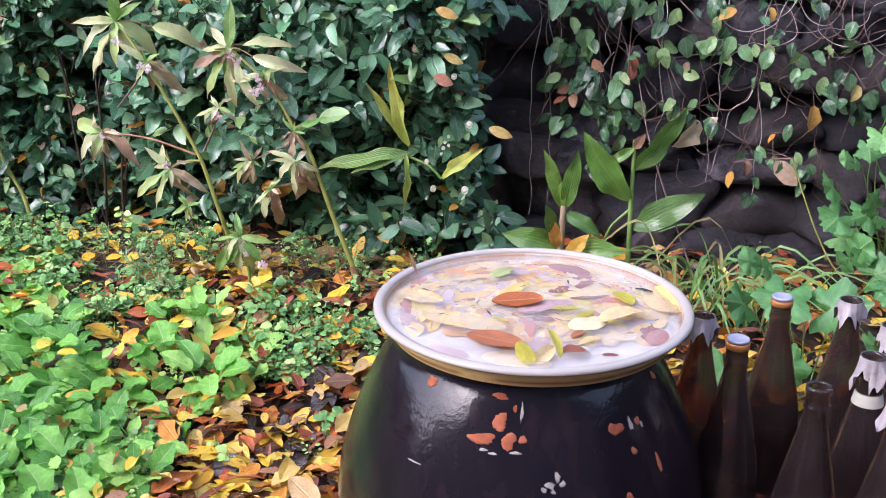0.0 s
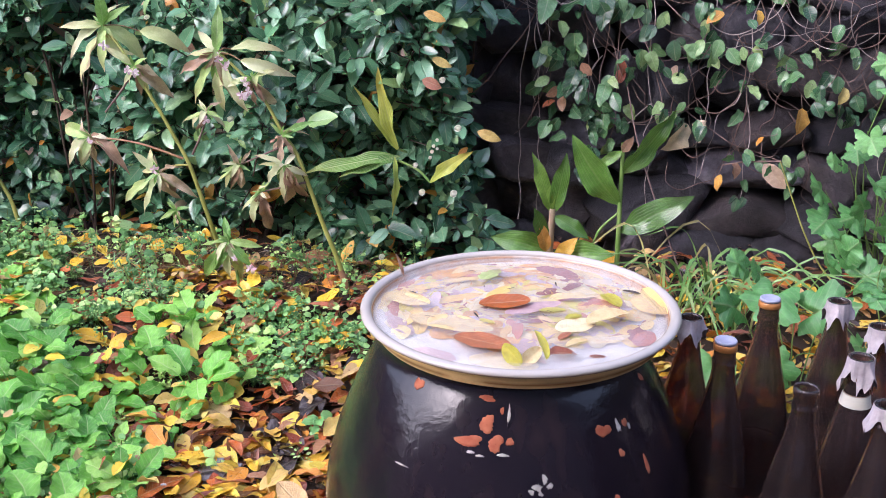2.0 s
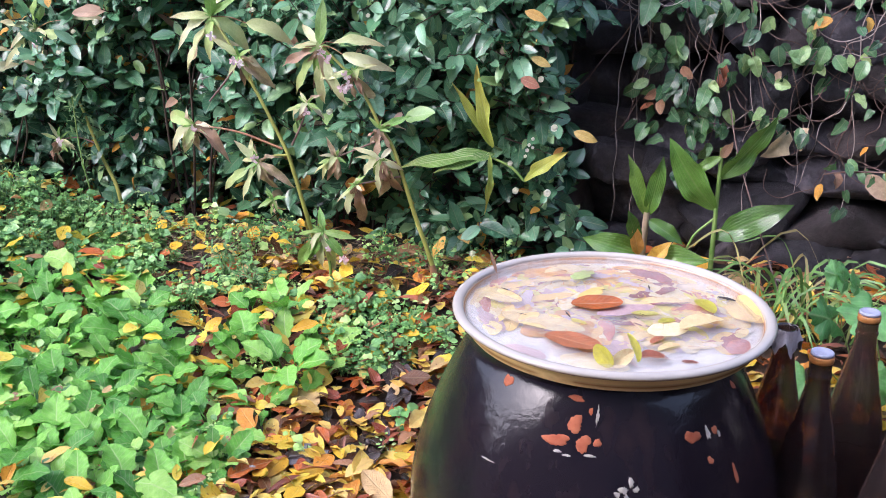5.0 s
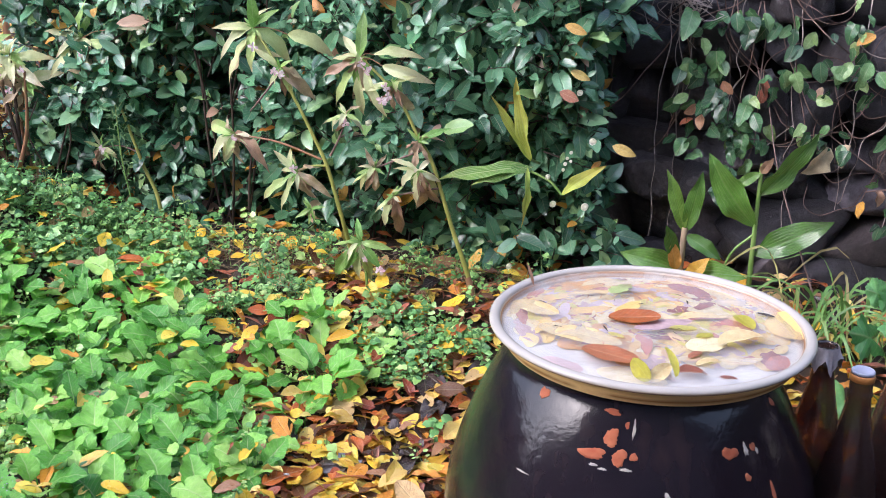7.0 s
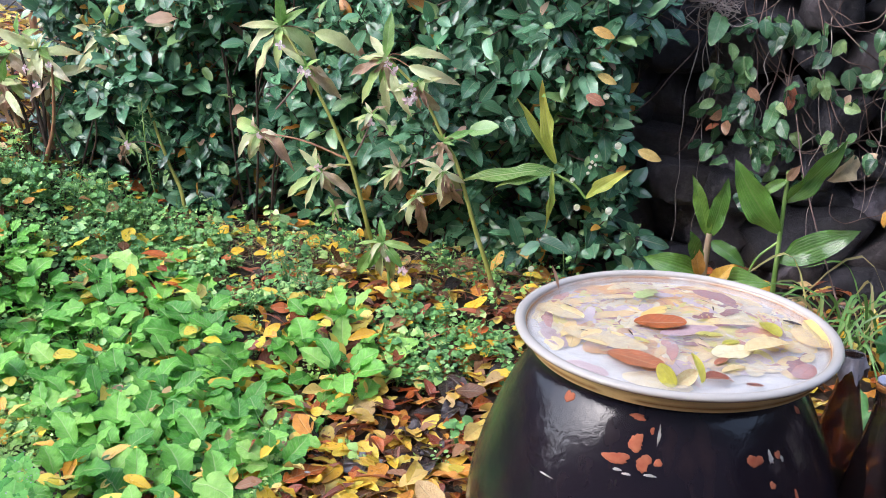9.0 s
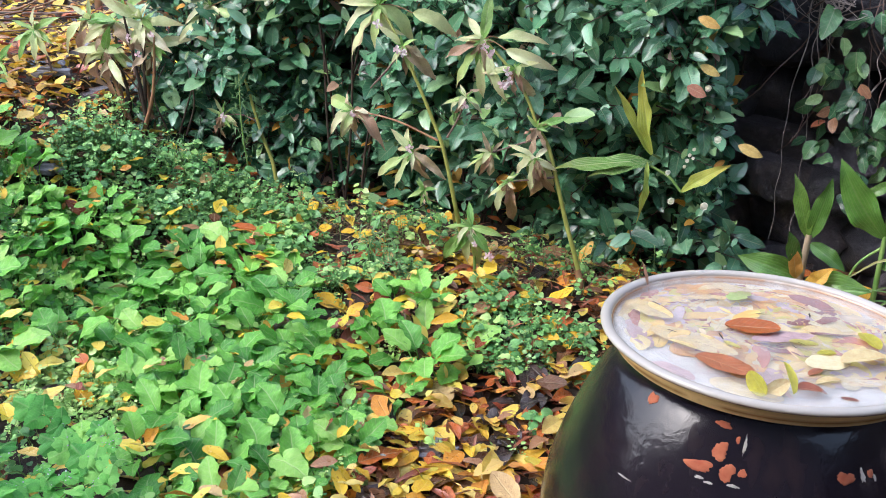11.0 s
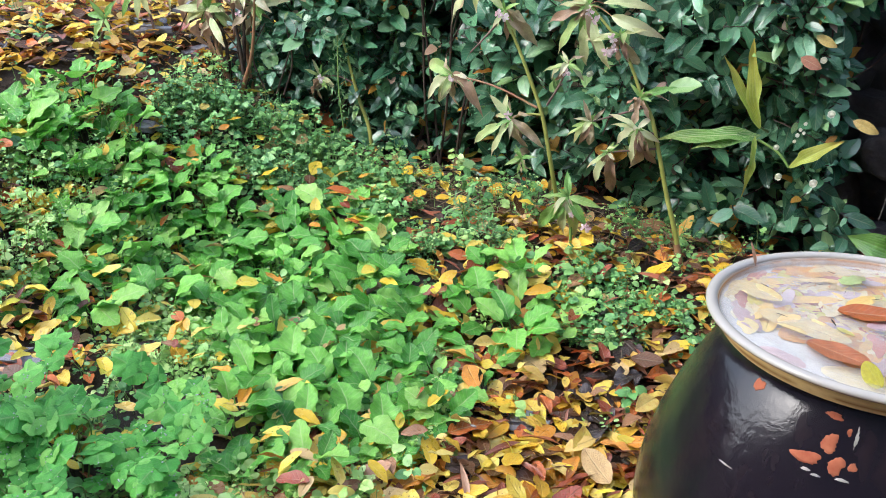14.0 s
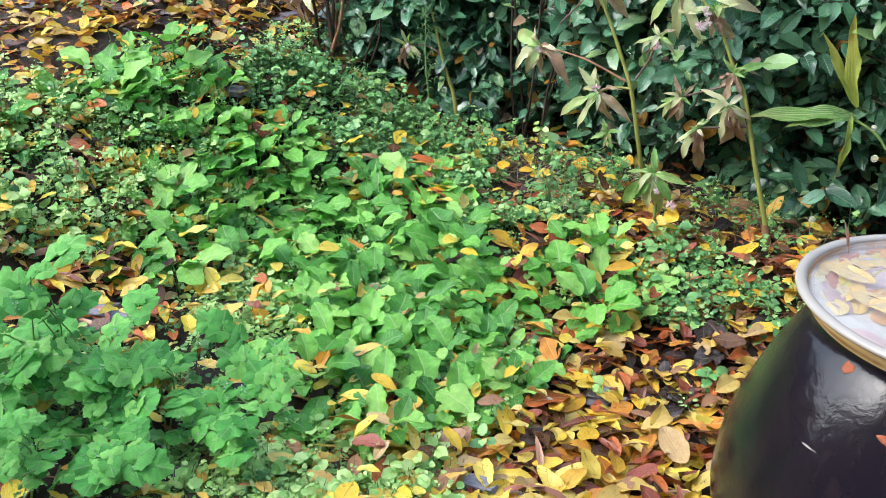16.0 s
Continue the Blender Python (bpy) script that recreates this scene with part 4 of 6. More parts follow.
def build_balsams():
    words = "tall balsam with pale wilting leaves and pink flowers"
    a = thing("balsam_plant", (-0.765, 0.83, float(ground_z(-0.765, 0.83))), words, "plant", "balsams in front of the hedge")
    stem(a, [(-0.765, 0.83, 0.14), (-0.768, 0.79, 0.23), (-0.777, 0.76, 0.312), (-0.798, 0.76, 0.388), (-0.817, 0.76, 0.449), (-0.849, 0.76, 0.515), (-0.875, 0.76, 0.566), (-0.895, 0.76, 0.602), (-0.927, 0.765, 0.659), (-1.0, 0.785, 0.75)], 0.0058, 0.0028, M_BALSAM_STEM)
    stem(a, [(-0.828, 0.76, 0.456), (-0.936, 0.762, 0.488), (-1.06, 0.785, 0.493)], 0.003, 0.002, M_RED_STEM, "branch")
    stem(a, [(-0.815, 0.758, 0.442), (-0.85, 0.75, 0.44), (-0.878, 0.734, 0.427)], 0.003, 0.002, M_BALSAM_STEM, "branch")
    stem(a, [(-0.804, 0.758, 0.467), (-0.78, 0.75, 0.51), (-0.759, 0.745, 0.558)], 0.003, 0.0018, M_VINE, "branch")
    stem(a, [(-0.93, 0.765, 0.65), (-0.965, 0.75, 0.6), (-1.0, 0.75, 0.56)], 0.0028, 0.002, M_VINE, "branch")
    whorl(a, (-1.0, 0.785, 0.75), [(-1.1, 0.738, 0.712), (-1.08, 0.727, 0.759), (-1.059, 0.721, 0.63), (-0.996, 0.731, 0.656), (-0.979, 0.803, 0.637), (-0.891, 0.793, 0.69), (-0.799, 0.791, 0.721)], [(-1.075, 0.77, 0.62)], [(-0.972, 0.732, 0.826), (-0.94, 0.764, 0.805)], 1)
    whorl(a, (-0.925, 0.76, 0.665), [(-0.885, 0.75, 0.6)], [(-0.86, 0.75, 0.655), (-0.835, 0.755, 0.59), (-0.905, 0.75, 0.59)], (), 2)
    whorl(a, (-1.06, 0.785, 0.493), [(-1.164, 0.788, 0.535), (-1.15, 0.761, 0.443), (-1.106, 0.753, 0.45), (-1.09, 0.75, 0.42)], [(-1.044, 0.768, 0.428), (-1.072, 0.754, 0.425), (-0.965, 0.733, 0.465), (-1.09, 0.77, 0.53)], (), 3)
    whorl(a, (-0.878, 0.734, 0.427), [(-1.0, 0.73, 0.345), (-0.936, 0.713, 0.325), (-0.932, 0.714, 0.48), (-0.821, 0.73, 0.395)], [(-0.846, 0.732, 0.339), (-0.781, 0.73, 0.384), (-0.834, 0.738, 0.459), (-0.9, 0.74, 0.47)], (), 4)
    whorl(a, (-0.845, 0.735, 0.34), [], [], [(-0.87, 0.72, 0.32), (-0.83, 0.72, 0.315), (-0.85, 0.72, 0.3)], 5)
    whorl(a, (-0.757, 0.745, 0.57), [(-0.71, 0.74, 0.545), (-0.775, 0.74, 0.60)], [(-0.735, 0.74, 0.6)], (), 6)
    for k, p in enumerate(((-0.976, 0.73, 0.714), (-0.93, 0.735, 0.66), (-0.915, 0.735, 0.655), (-0.759, 0.735, 0.553), (-1.058, 0.765, 0.485), (-0.88, 0.715, 0.44))):
        blossom(a, p, 0.017, None, k)

    b = thing("balsam_plant", (-0.452, 0.77, float(ground_z(-0.452, 0.77))), words, "plant", "balsams in front of the hedge")
    stem(b, [(-0.45, 0.77, 0.13), (-0.462, 0.77, 0.18), (-0.483, 0.77, 0.243), (-0.508, 0.77, 0.31), (-0.534, 0.77, 0.39), (-0.563, 0.77, 0.475), (-0.592, 0.77, 0.52), (-0.624, 0.77, 0.583), (-0.66, 0.77, 0.633), (-0.73, 0.772, 0.697)], 0.0064, 0.0028, M_BALSAM_STEM)
    stem(b, [(-0.4515, 0.768, 0.125), (-0.463, 0.768, 0.18), (-0.47, 0.768, 0.2)], 0.0085, 0.0076, M_RED_STEM, "stem_foot", "reddish stem foot")
    for k, (p, q) in enumerate((((-0.55, 0.77, 0.44), (-0.585, 0.747, 0.454)), ((-0.575, 0.77, 0.5), (-0.7, 0.775, 0.442)), ((-0.54, 0.77, 0.41), (-0.641, 0.734, 0.392)))):
        stem(b, [p, q], 0.0028, 0.0018, M_VINE, "branch")
    whorl(b, (-0.735, 0.772, 0.697), [(-0.791, 0.795, 0.749), (-0.59, 0.798, 0.732), (-0.563, 0.719, 0.662), (-0.814, 0.771, 0.577), (-0.74, 0.777, 0.543), (-0.667, 0.728, 0.569)], [(-0.837, 0.757, 0.647), (-0.7, 0.74, 0.6)], [(-0.731, 0.783, 0.808), (-0.758, 0.761, 0.62), (-0.7, 0.75, 0.66)], 7)
    whorl(b, (-0.65, 0.75, 0.645), [(-0.74, 0.75, 0.63)], [(-0.655, 0.76, 0.57), (-0.592, 0.772, 0.545), (-0.689, 0.753, 0.61), (-0.62, 0.74, 0.6)], (), 8)
    whorl(b, (-0.59, 0.758, 0.52), [], [(-0.56, 0.75, 0.47), (-0.6, 0.745, 0.44), (-0.545, 0.75, 0.55), (-0.62, 0.75, 0.48)], [(-0.52, 0.75, 0.56)], 9)
    whorl(b, (-0.585, 0.747, 0.454), [(-0.673, 0.78, 0.394), (-0.594, 0.736, 0.365), (-0.524, 0.753, 0.387), (-0.557, 0.76, 0.486), (-0.53, 0.74, 0.43)], [(-0.567, 0.736, 0.329), (-0.545, 0.74, 0.35)], [(-0.615, 0.748, 0.4)], 10)
    whorl(b, (-0.7, 0.775, 0.442), [(-0.755, 0.749, 0.405)], [(-0.7, 0.764, 0.365), (-0.674, 0.784, 0.478), (-0.716, 0.736, 0.399), (-0.69, 0.75, 0.4), (-0.72, 0.75, 0.49)], [(-0.74, 0.75, 0.43)], 11)
    whorl(b, (-0.641, 0.734, 0.392), [(-0.692, 0.744, 0.29), (-0.665, 0.74, 0.33)], [(-0.617, 0.75, 0.269)], [(-0.66, 0.74, 0.36)], 12)
    for k, p in enumerate(((-0.706, 0.735, 0.675), (-0.72, 0.735, 0.69), (-0.661, 0.735, 0.64), (-0.655, 0.735, 0.62), (-0.67, 0.74, 0.61))):
        blossom(b, p, 0.02, None, 20 + k)

    e = thing("balsam_seedling", (-0.705, 0.735, float(ground_z(-0.705, 0.735))), "small young balsam with fresh green leaves and pale flowers", "plant")
    stem(e, [(-0.705, 0.735, 0.11), (-0.71, 0.735, 0.2), (-0.72, 0.724, 0.274)], 0.004, 0.003, M_GREENSTEM)
    whorl(e, (-0.72, 0.724, 0.274), [(-0.737, 0.71, 0.169), (-0.678, 0.72, 0.17)], [], [(-0.812, 0.71, 0.168), (-0.793, 0.715, 0.271), (-0.727, 0.73, 0.335), (-0.638, 0.713, 0.275), (-0.76, 0.7, 0.2), (-0.66, 0.7, 0.22)], 13)
    blossom(e, (-0.664, 0.7, 0.218), 0.022, None, 31)
    blossom(e, (-0.7, 0.7, 0.24), 0.014, None, 32)

    c = thing("balsam_plant", (-1.417, 1.0, float(ground_z(-1.417, 1.0))), words, "plant", "balsams in front of the hedge")
    stem(c, [(-1.4, 1.01, 0.14), (-1.42, 1.015, 0.245), (-1.455, 1.02, 0.315), (-1.486, 1.02, 0.4), (-1.507, 1.02, 0.461), (-1.557, 1.02, 0.574), (-1.619, 1.022, 0.661)], 0.0058, 0.0028, M_BALSAM_STEM)
    stem(c, [(-1.398, 1.008, 0.13), (-1.405, 1.008, 0.19)], 0.0076, 0.0074, M_RED_STEM, "stem_foot", "reddish stem foot")
    stem(c, [(-1.47, 1.02, 0.36), (-1.52, 1.015, 0.375), (-1.571, 1.011, 0.368)], 0.0025, 0.0018, M_VINE, "branch")
    whorl(c, (-1.619, 1.022, 0.661), [(-1.719, 0.983, 0.698), (-1.688, 0.968, 0.642), (-1.418, 0.994, 0.727), (-1.481, 0.977, 0.645), (-1.705, 0.965, 0.558), (-1.622, 0.964, 0.593), (-1.57, 0.96, 0.6)], [(-1.537, 0.973, 0.567), (-1.6, 0.97, 0.58)], [(-1.612, 0.989, 0.769), (-1.586, 1.03, 0.758)], 14)
    whorl(c, (-1.571, 1.0, 0.368), [(-1.521, 0.99, 0.354)], [(-1.609, 0.979, 0.311), (-1.585, 0.972, 0.331), (-1.59, 0.98, 0.3)], [(-1.568, 0.985, 0.409)], 15)
    blossom(c, (-1.6, 0.98, 0.63), 0.02, None, 41)
    blossom(c, (-1.56, 0.98, 0.37), 0.02, None, 42)

    d = thing("balsam_plant", (-1.85, 0.97, float(ground_z(-1.85, 0.97))), "withered balsam clump with brown bare stalks", "plant", "balsams in front of the hedge")
    r = random.Random(8)
    for k in range(9):
        x0, y0 = -1.85 + r.uniform(-0.06, 0.06), 0.97 + r.uniform(-0.03, 0.04)
        x1 = x0 + r.uniform(-0.16, 0.12)
        top = 0.5 + r.uniform(0.0, 0.13)
        stem(d, [(x0, y0, float(ground_z(x0, y0)) - 0.01), ((x0 + x1) / 2 + r.uniform(-0.02, 0.02), y0, 0.41), (x1, y0 - 0.01, top)], 0.0075, 0.003, (M_RED_STEM, M_TWIG, M_RED_STEM)[k % 3])
        if k < 7:
            cx = np.array((x1, y0 - 0.01, top))
            g = [tuple(cx + (r.uniform(-0.12, 0.12), r.uniform(-0.09, 0.0), r.uniform(-0.07, 0.06))) for _ in range(4)]
            w = [tuple(cx + (r.uniform(-0.09, 0.09), r.uniform(-0.08, 0.02), r.uniform(-0.16, -0.03))) for _ in range(2)]
            f = [tuple(cx + (r.uniform(-0.1, 0.1), r.uniform(-0.09, 0.0), r.uniform(-0.04, 0.08))) for _ in range(2)]
            whorl(d, tuple(cx), g, w, f, 50 + k)
    for k in range(4):
        blossom(d, (-1.85 + r.uniform(-0.12, 0.1), 0.93, 0.53 + r.uniform(-0.05, 0.06)), 0.018, None, 43 + k)
    for k in range(6):
        x0 = -2.0 + r.uniform(-0.12, 0.35)
        stem(d, [(x0, 0.99, 0.3), (x0 + r.uniform(-0.05, 0.05), 0.98, 0.4), (x0 + r.uniform(-0.12, 0.1), 0.97, 0.5)], 0.003, 0.0015, M_TWIG, "dry_stalk")

    for k, (foot, top, tips) in enumerate((((-2.13, 0.97), (-2.17, 0.95, 0.55), [(-2.24, 0.93, 0.58), (-2.09, 0.93, 0.6), (-2.25, 0.92, 0.51), (-2.09, 0.92, 0.53), (-2.23, 0.9, 0.47), (-2.14, 0.9, 0.47), (-2.17, 0.92, 0.62), (-2.11, 0.92, 0.48)]),
                                        ((-2.21, 0.82), (-2.17, 0.81, 0.48), [(-2.13, 0.79, 0.54), (-2.2, 0.78, 0.53), (-2.2, 0.76, 0.43), (-2.12, 0.77, 0.45), (-2.24, 0.79, 0.5)]), ((-2.02, 1.2), (-2.03, 1.18, 0.6), [(-2.1, 1.15, 0.64), (-1.96, 1.15, 0.65), (-2.09, 1.14, 0.56), (-1.97, 1.14, 0.56), (-2.03, 1.15, 0.68)]))):
        g = thing("balsam_seedling", (foot[0], foot[1], float(ground_z(*foot))), "small young balsam with fresh green leaves", "plant", "young balsams by the litter")
        stem(g, [(foot[0], foot[1], float(ground_z(*foot)) - 0.01), ((foot[0] + top[0]) / 2 + 0.01, (foot[1] + top[1]) / 2, (float(ground_z(*foot)) + top[2]) / 2), top], 0.004, 0.003, M_VINE)
        whorl(g, top, tips[5:], (), tips[:5], 70 + k)


build_balsams()


def build_twigs():
    r = random.Random(77)
    for k in range(26):
        x, y = -2.68 + r.uniform(-0.3, 0.22), 1.35 + r.uniform(-0.2, 0.4)
        a, L, z = r.uniform(-0.7, 0.7), r.uniform(0.12, 0.4), float(ground_z(x, y)) + r.uniform(0.012, 0.06)
        t = thing("dry_twig", (x, y, z), "thin dry brown twig lying on the litter", "twig", "twigs in the far corner")
        d = (L * math.cos(a) / 2, L * math.sin(a) / 2)
        stem(t, [(x - d[0], y - d[1], z - 0.01), (x + r.uniform(-0.02, 0.02), y + r.uniform(-0.02, 0.02), z), (x + d[0], y + d[1], z + r.uniform(-0.01, 0.04))], r.uniform(0.003, 0.006), 0.002, (M_TWIG, M_VINE, M_RED_STEM)[k % 3], "stick", sides=6)
    for k, (x, y) in enumerate(((-2.9, 1.75), (-2.82, 1.82), (-2.72, 1.9), (-3.0, 1.7), (-2.6, 2.0), (-2.45, 2.05))):
        g = float(ground_z(x, y))
        t = thing("shrub_stem", (x, y, g), "bare reddish shrub stem rising from litter", "stem", "bare stems in the far corner")
        stem(t, [(x, y, g - 0.01), (x + r.uniform(-0.04, 0.04), y, g + 0.3), (x + r.uniform(-0.1, 0.1), y, g + 0.8)], 0.016, 0.008, (M_RED_STEM, M_TWIG)[k % 2], "stem")


build_twigs()


def broad_leaf(parent, base, tip, wide, mat, key, up=FACE, curl=0.25, label=""):
    g = leaf_mesh(key, mat, "lance", 0.5, 20, 7, 0.35, curl, 0.3)
    put("leaf", g[int(abs(base[0] * 977 + tip[2] * 613)) % 4], parent, aim(base, tip, up, wide / 0.3), label)


def build_ginger():
    words = "ginger-like plant with broad glossy green leaves"
    a = thing("ginger_plant", (0.163, 0.82, float(ground_z(0.163, 0.82))), words, "plant", "ginger plants by the wall")
    stem(a, [(0.165, 0.82, 0.13), (0.163, 0.8, 0.282), (0.162, 0.8, 0.388), (0.162, 0.8, 0.52)], 0.0065, 0.0045, M_GREENSTEM)
    broad_leaf(a, (0.162, 0.798, 0.38), (0.03, 0.76, 0.52), 0.36, M_GINGER, "ginger", (-0.3, -0.9, -0.2))
    broad_leaf(a, (0.165, 0.8, 0.45), (0.275, 0.77, 0.595), 0.3, M_GINGER, "ginger", (0.45, -0.85, 0.2))
    broad_leaf(a, (0.168, 0.8, 0.315), (0.312, 0.75, 0.424), 0.38, M_GINGER, "ginger", (-0.2, -0.8, 0.5))
    broad_leaf(a, (0.162, 0.8, 0.5), (0.1, 0.77, 0.47), 0.3, M_GINGER, "ginger")
    broad_leaf(a, (0.162, 0.795, 0.5), (0.175, 0.76, 0.54), 0.4, M_WILTED, "wilted_broad", label="withered pale leaf")
    stem(a, [(0.16, 0.8, 0.36), (0.12, 0.79, 0.32), (0.1, 0.79, 0.26)], 0.003, 0.0025, M_GREENSTEM, "branch")
    b = thing("ginger_plant", (0.009, 0.8, float(ground_z(0.009, 0.8))), "short ginger plant with a dried brown stub", "plant", "ginger plants by the wall")
    stem(b, [(0.005, 0.8, 0.13), (0.012, 0.785, 0.28), (0.015, 0.78, 0.37)], 0.009, 0.007, M_WILTED, label="dried brown stub")
    for base, tip, w in (((0.014, 0.78, 0.36), (-0.03, 0.76, 0.5), 0.26), ((0.018, 0.78, 0.36), (0.042, 0.76, 0.5), 0.3), ((0.02, 0.78, 0.35), (0.1, 0.74, 0.32), 0.34),
                         ((0.004, 0.78, 0.27), (-0.1, 0.72, 0.325), 0.42), ((0.02, 0.78, 0.25), (0.13, 0.7, 0.3), 0.42), ((0.01, 0.77, 0.24), (0.05, 0.7, 0.26), 0.5), ((0.0, 0.77, 0.3), (-0.02, 0.73, 0.38), 0.4)):
        broad_leaf(b, base, tip, w, M_GINGER, "ginger")
    for base, tip in (((0.005, 0.775, 0.27), (-0.01, 0.74, 0.34)), ((0.03, 0.77, 0.25), (0.06, 0.72, 0.31))):
        broad_leaf(b, base, tip, 0.4, M_YELLOWED, "yellow_broad", label="yellowing leaf")
    c = thing("lily_plant", (-0.32, 1.12, float(ground_z(-0.32, 1.12))), "lily with long yellow-green striped leaves", "plant")
    stem(c, [(-0.32, 1.12, 0.13), (-0.32, 1.1, 0.3), (-0.335, 0.98, 0.42), (-0.344, 0.838, 0.478)], 0.0032, 0.003, M_GREENSTEM)
    for base, tip, w, up in (((-0.344, 0.835, 0.475), (-0.436, 0.81, 0.628), 0.14, (0.3, -0.9, 0.3)), ((-0.342, 0.835, 0.478), (-0.398, 0.8, 0.665), 0.14, (-0.4, -0.9, 0.2)),
                             ((-0.35, 0.83, 0.46), (-0.34, 0.78, 0.325), 0.12, (0.5, -0.8, 0.3)), ((-0.27, 0.84, 0.4), (-0.178, 0.79, 0.498), 0.21, (-0.3, -0.8, 0.5)),
                             ((-0.35, 0.835, 0.462), (-0.555, 0.75, 0.44), 0.2, (0.05, -0.8, 0.6)), ((-0.34, 0.84, 0.46), (-0.47, 0.76, 0.43), 0.22, (0.1, -0.8, 0.6))):
        flat = tip[0] < -0.44
        broad_leaf(c, base, tip, w, M_STRIPED if flat and tip[2] < 0.5 else M_LILY, "striped" if flat and tip[2] < 0.5 else "lily", up, 0.16)
    stem(c, [(-0.345, 0.84, 0.45), (-0.3, 0.842, 0.43), (-0.27, 0.842, 0.4)], 0.003, 0.003, M_GREENSTEM, "branch")


build_ginger()


def lobed_geo(seed, lobes=5, n=24, rough=0.16, deep=0.14):
    """A hand-shaped leaf with toothed lobes, one unit long, base at the origin."""
    r = np.random.default_rng(seed)
    V, U = [(0.0, 0.34, -0.02)], [(0.5, 0.4)]
    rings, droop, ph = 4, r.uniform(0.05, 0.22), r.uniform(0, 6.28, 2)
    for j in range(1, rings + 1):
        u = j / rings
        for k in range(n):
            a = 2 * math.pi * k / n
            f = 0.5 + u * (deep * math.cos(lobes * a) + rough * 0.3 * math.cos(3 * lobes * a + ph[0]) + 0.02 * r.uniform(-1, 1))
            notch = 1 - 0.6 * math.exp(-((math.atan2(math.sin(a - math.pi), math.cos(a - math.pi))) / 0.28) ** 2)
            rad = f * notch * u
            x, y = rad * math.sin(a), 0.34 + rad * math.cos(a) * 1.05
            V.append((x, y, 0.05 * math.cos(lobes * a) * u * u + 0.05 * math.sin(2 * a + ph[1]) * u - droop * u * u * f))
            U.append((0.5 + x * 0.9, y))
    F = []
    for k in range(0, n, 2):
        F.append((0, 1 + k, 1 + (k + 1) % n, 1 + (k + 2) % n))
    for j in range(rings - 1):
        for k in range(n):
            F.append((1 + j * n + k, 1 + (j + 1) * n + k, 1 + (j + 1) * n + (k + 1) % n, 1 + j * n + (k + 1) % n))
    return np.array(V), np.array(F), np.array(U)


def pinnate_geo(seed):
    """A celandine leaf: rounded, scalloped leaflets in pairs along a rib, the largest at the end."""
    r = np.random.default_rng(seed)
    s = Soup()
    s.add(tube([(0, -0.1, -0.05), (0, 0.3, 0), (0, 0.62, 0)], [0.012, 0.008], 4))
    for k, (y, side, L) in enumerate(((0.54, 0, 0.48), (0.47, 1, 0.36), (0.45, -1, 0.36), (0.15, 1, 0.28), (0.12, -1, 0.28))):
        a = side * r.uniform(0.85, 1.2)
        d = np.array((math.sin(a), math.cos(a), r.uniform(-0.18, 0.12)))
        s.add(lobed_geo(seed * 7 + k, 5 if k == 0 else 3, 42, 0.11, 0.06), aim((0, y, 0), np.array((0, y, 0)) + d * L, (0.15 * side, -0.1, 1), r.uniform(0.95, 1.15)))
    return np.vstack(s.V), np.vstack(s.F), np.vstack(s.U)


def bead_geo(sides=6):
    """A small round drop of water resting on a leaf."""
    return lathe([(0.001, -0.3), (0.9, -0.2), (1.0, 0.15), (0.7, 0.62), (0.02, 0.85)], sides)


CUT_LEAF = [mesh_np("leaf", *pinnate_geo(40 + k), M_CRINKLED) for k in range(4)]
MAPLE = [mesh_np("leaf", *lobed_geo(80 + k, 5, 60, 0.12, 0.08), M_CRINKLED) for k in range(4)]
CELANDINE = [mesh_np("leaf", *pinnate_geo(20 + k), M_LOBED) for k in range(4)]


def leafy_vine(name, foot, heads, size, meshes, words, category, seed, group="", up=(0.0, -0.8, 0.6), mat=None, spread=False):
    """A plant whose stalks run from the foot to each leaf."""
    r = random.Random(seed)
    v = thing(name, (foot[0], foot[1], float(ground_z(foot[0], foot[1]))), words, category, group)
    for k, h in enumerate(heads):
        h = np.array(h)
        f = np.array((foot[0] + r.uniform(-0.03, 0.03), foot[1] + r.uniform(-0.02, 0.02), float(ground_z(foot[0], foot[1])) - 0.01))
        stem(v, [tuple(f), tuple((f + h) / 2 + (r.uniform(-0.05, 0.05), 0.03, 0.03)), tuple(h)], 0.0018, 0.0011, mat or M_GREENSTEM, "stalk", sides=5)
        L = size * r.uniform(0.75, 1.2)
        d = np.array((r.uniform(-0.7, 0.7), r.uniform(-0.7, -0.1), r.uniform(-0.5, 0.35)))
        if spread:
            q = r.uniform(0, 6.28)
            d = np.array((math.cos(q), math.sin(q), r.uniform(-0.15, 0.45)))
        d /= np.linalg.norm(d)
        put("leaf", meshes[r.randrange(len(meshes))], v, aim(h, h + d * L, (up[0] + r.uniform(-0.3, 0.3), up[1] + r.uniform(-0.2, 0.3), up[2] + r.uniform(-0.2, 0.3))))
    return v


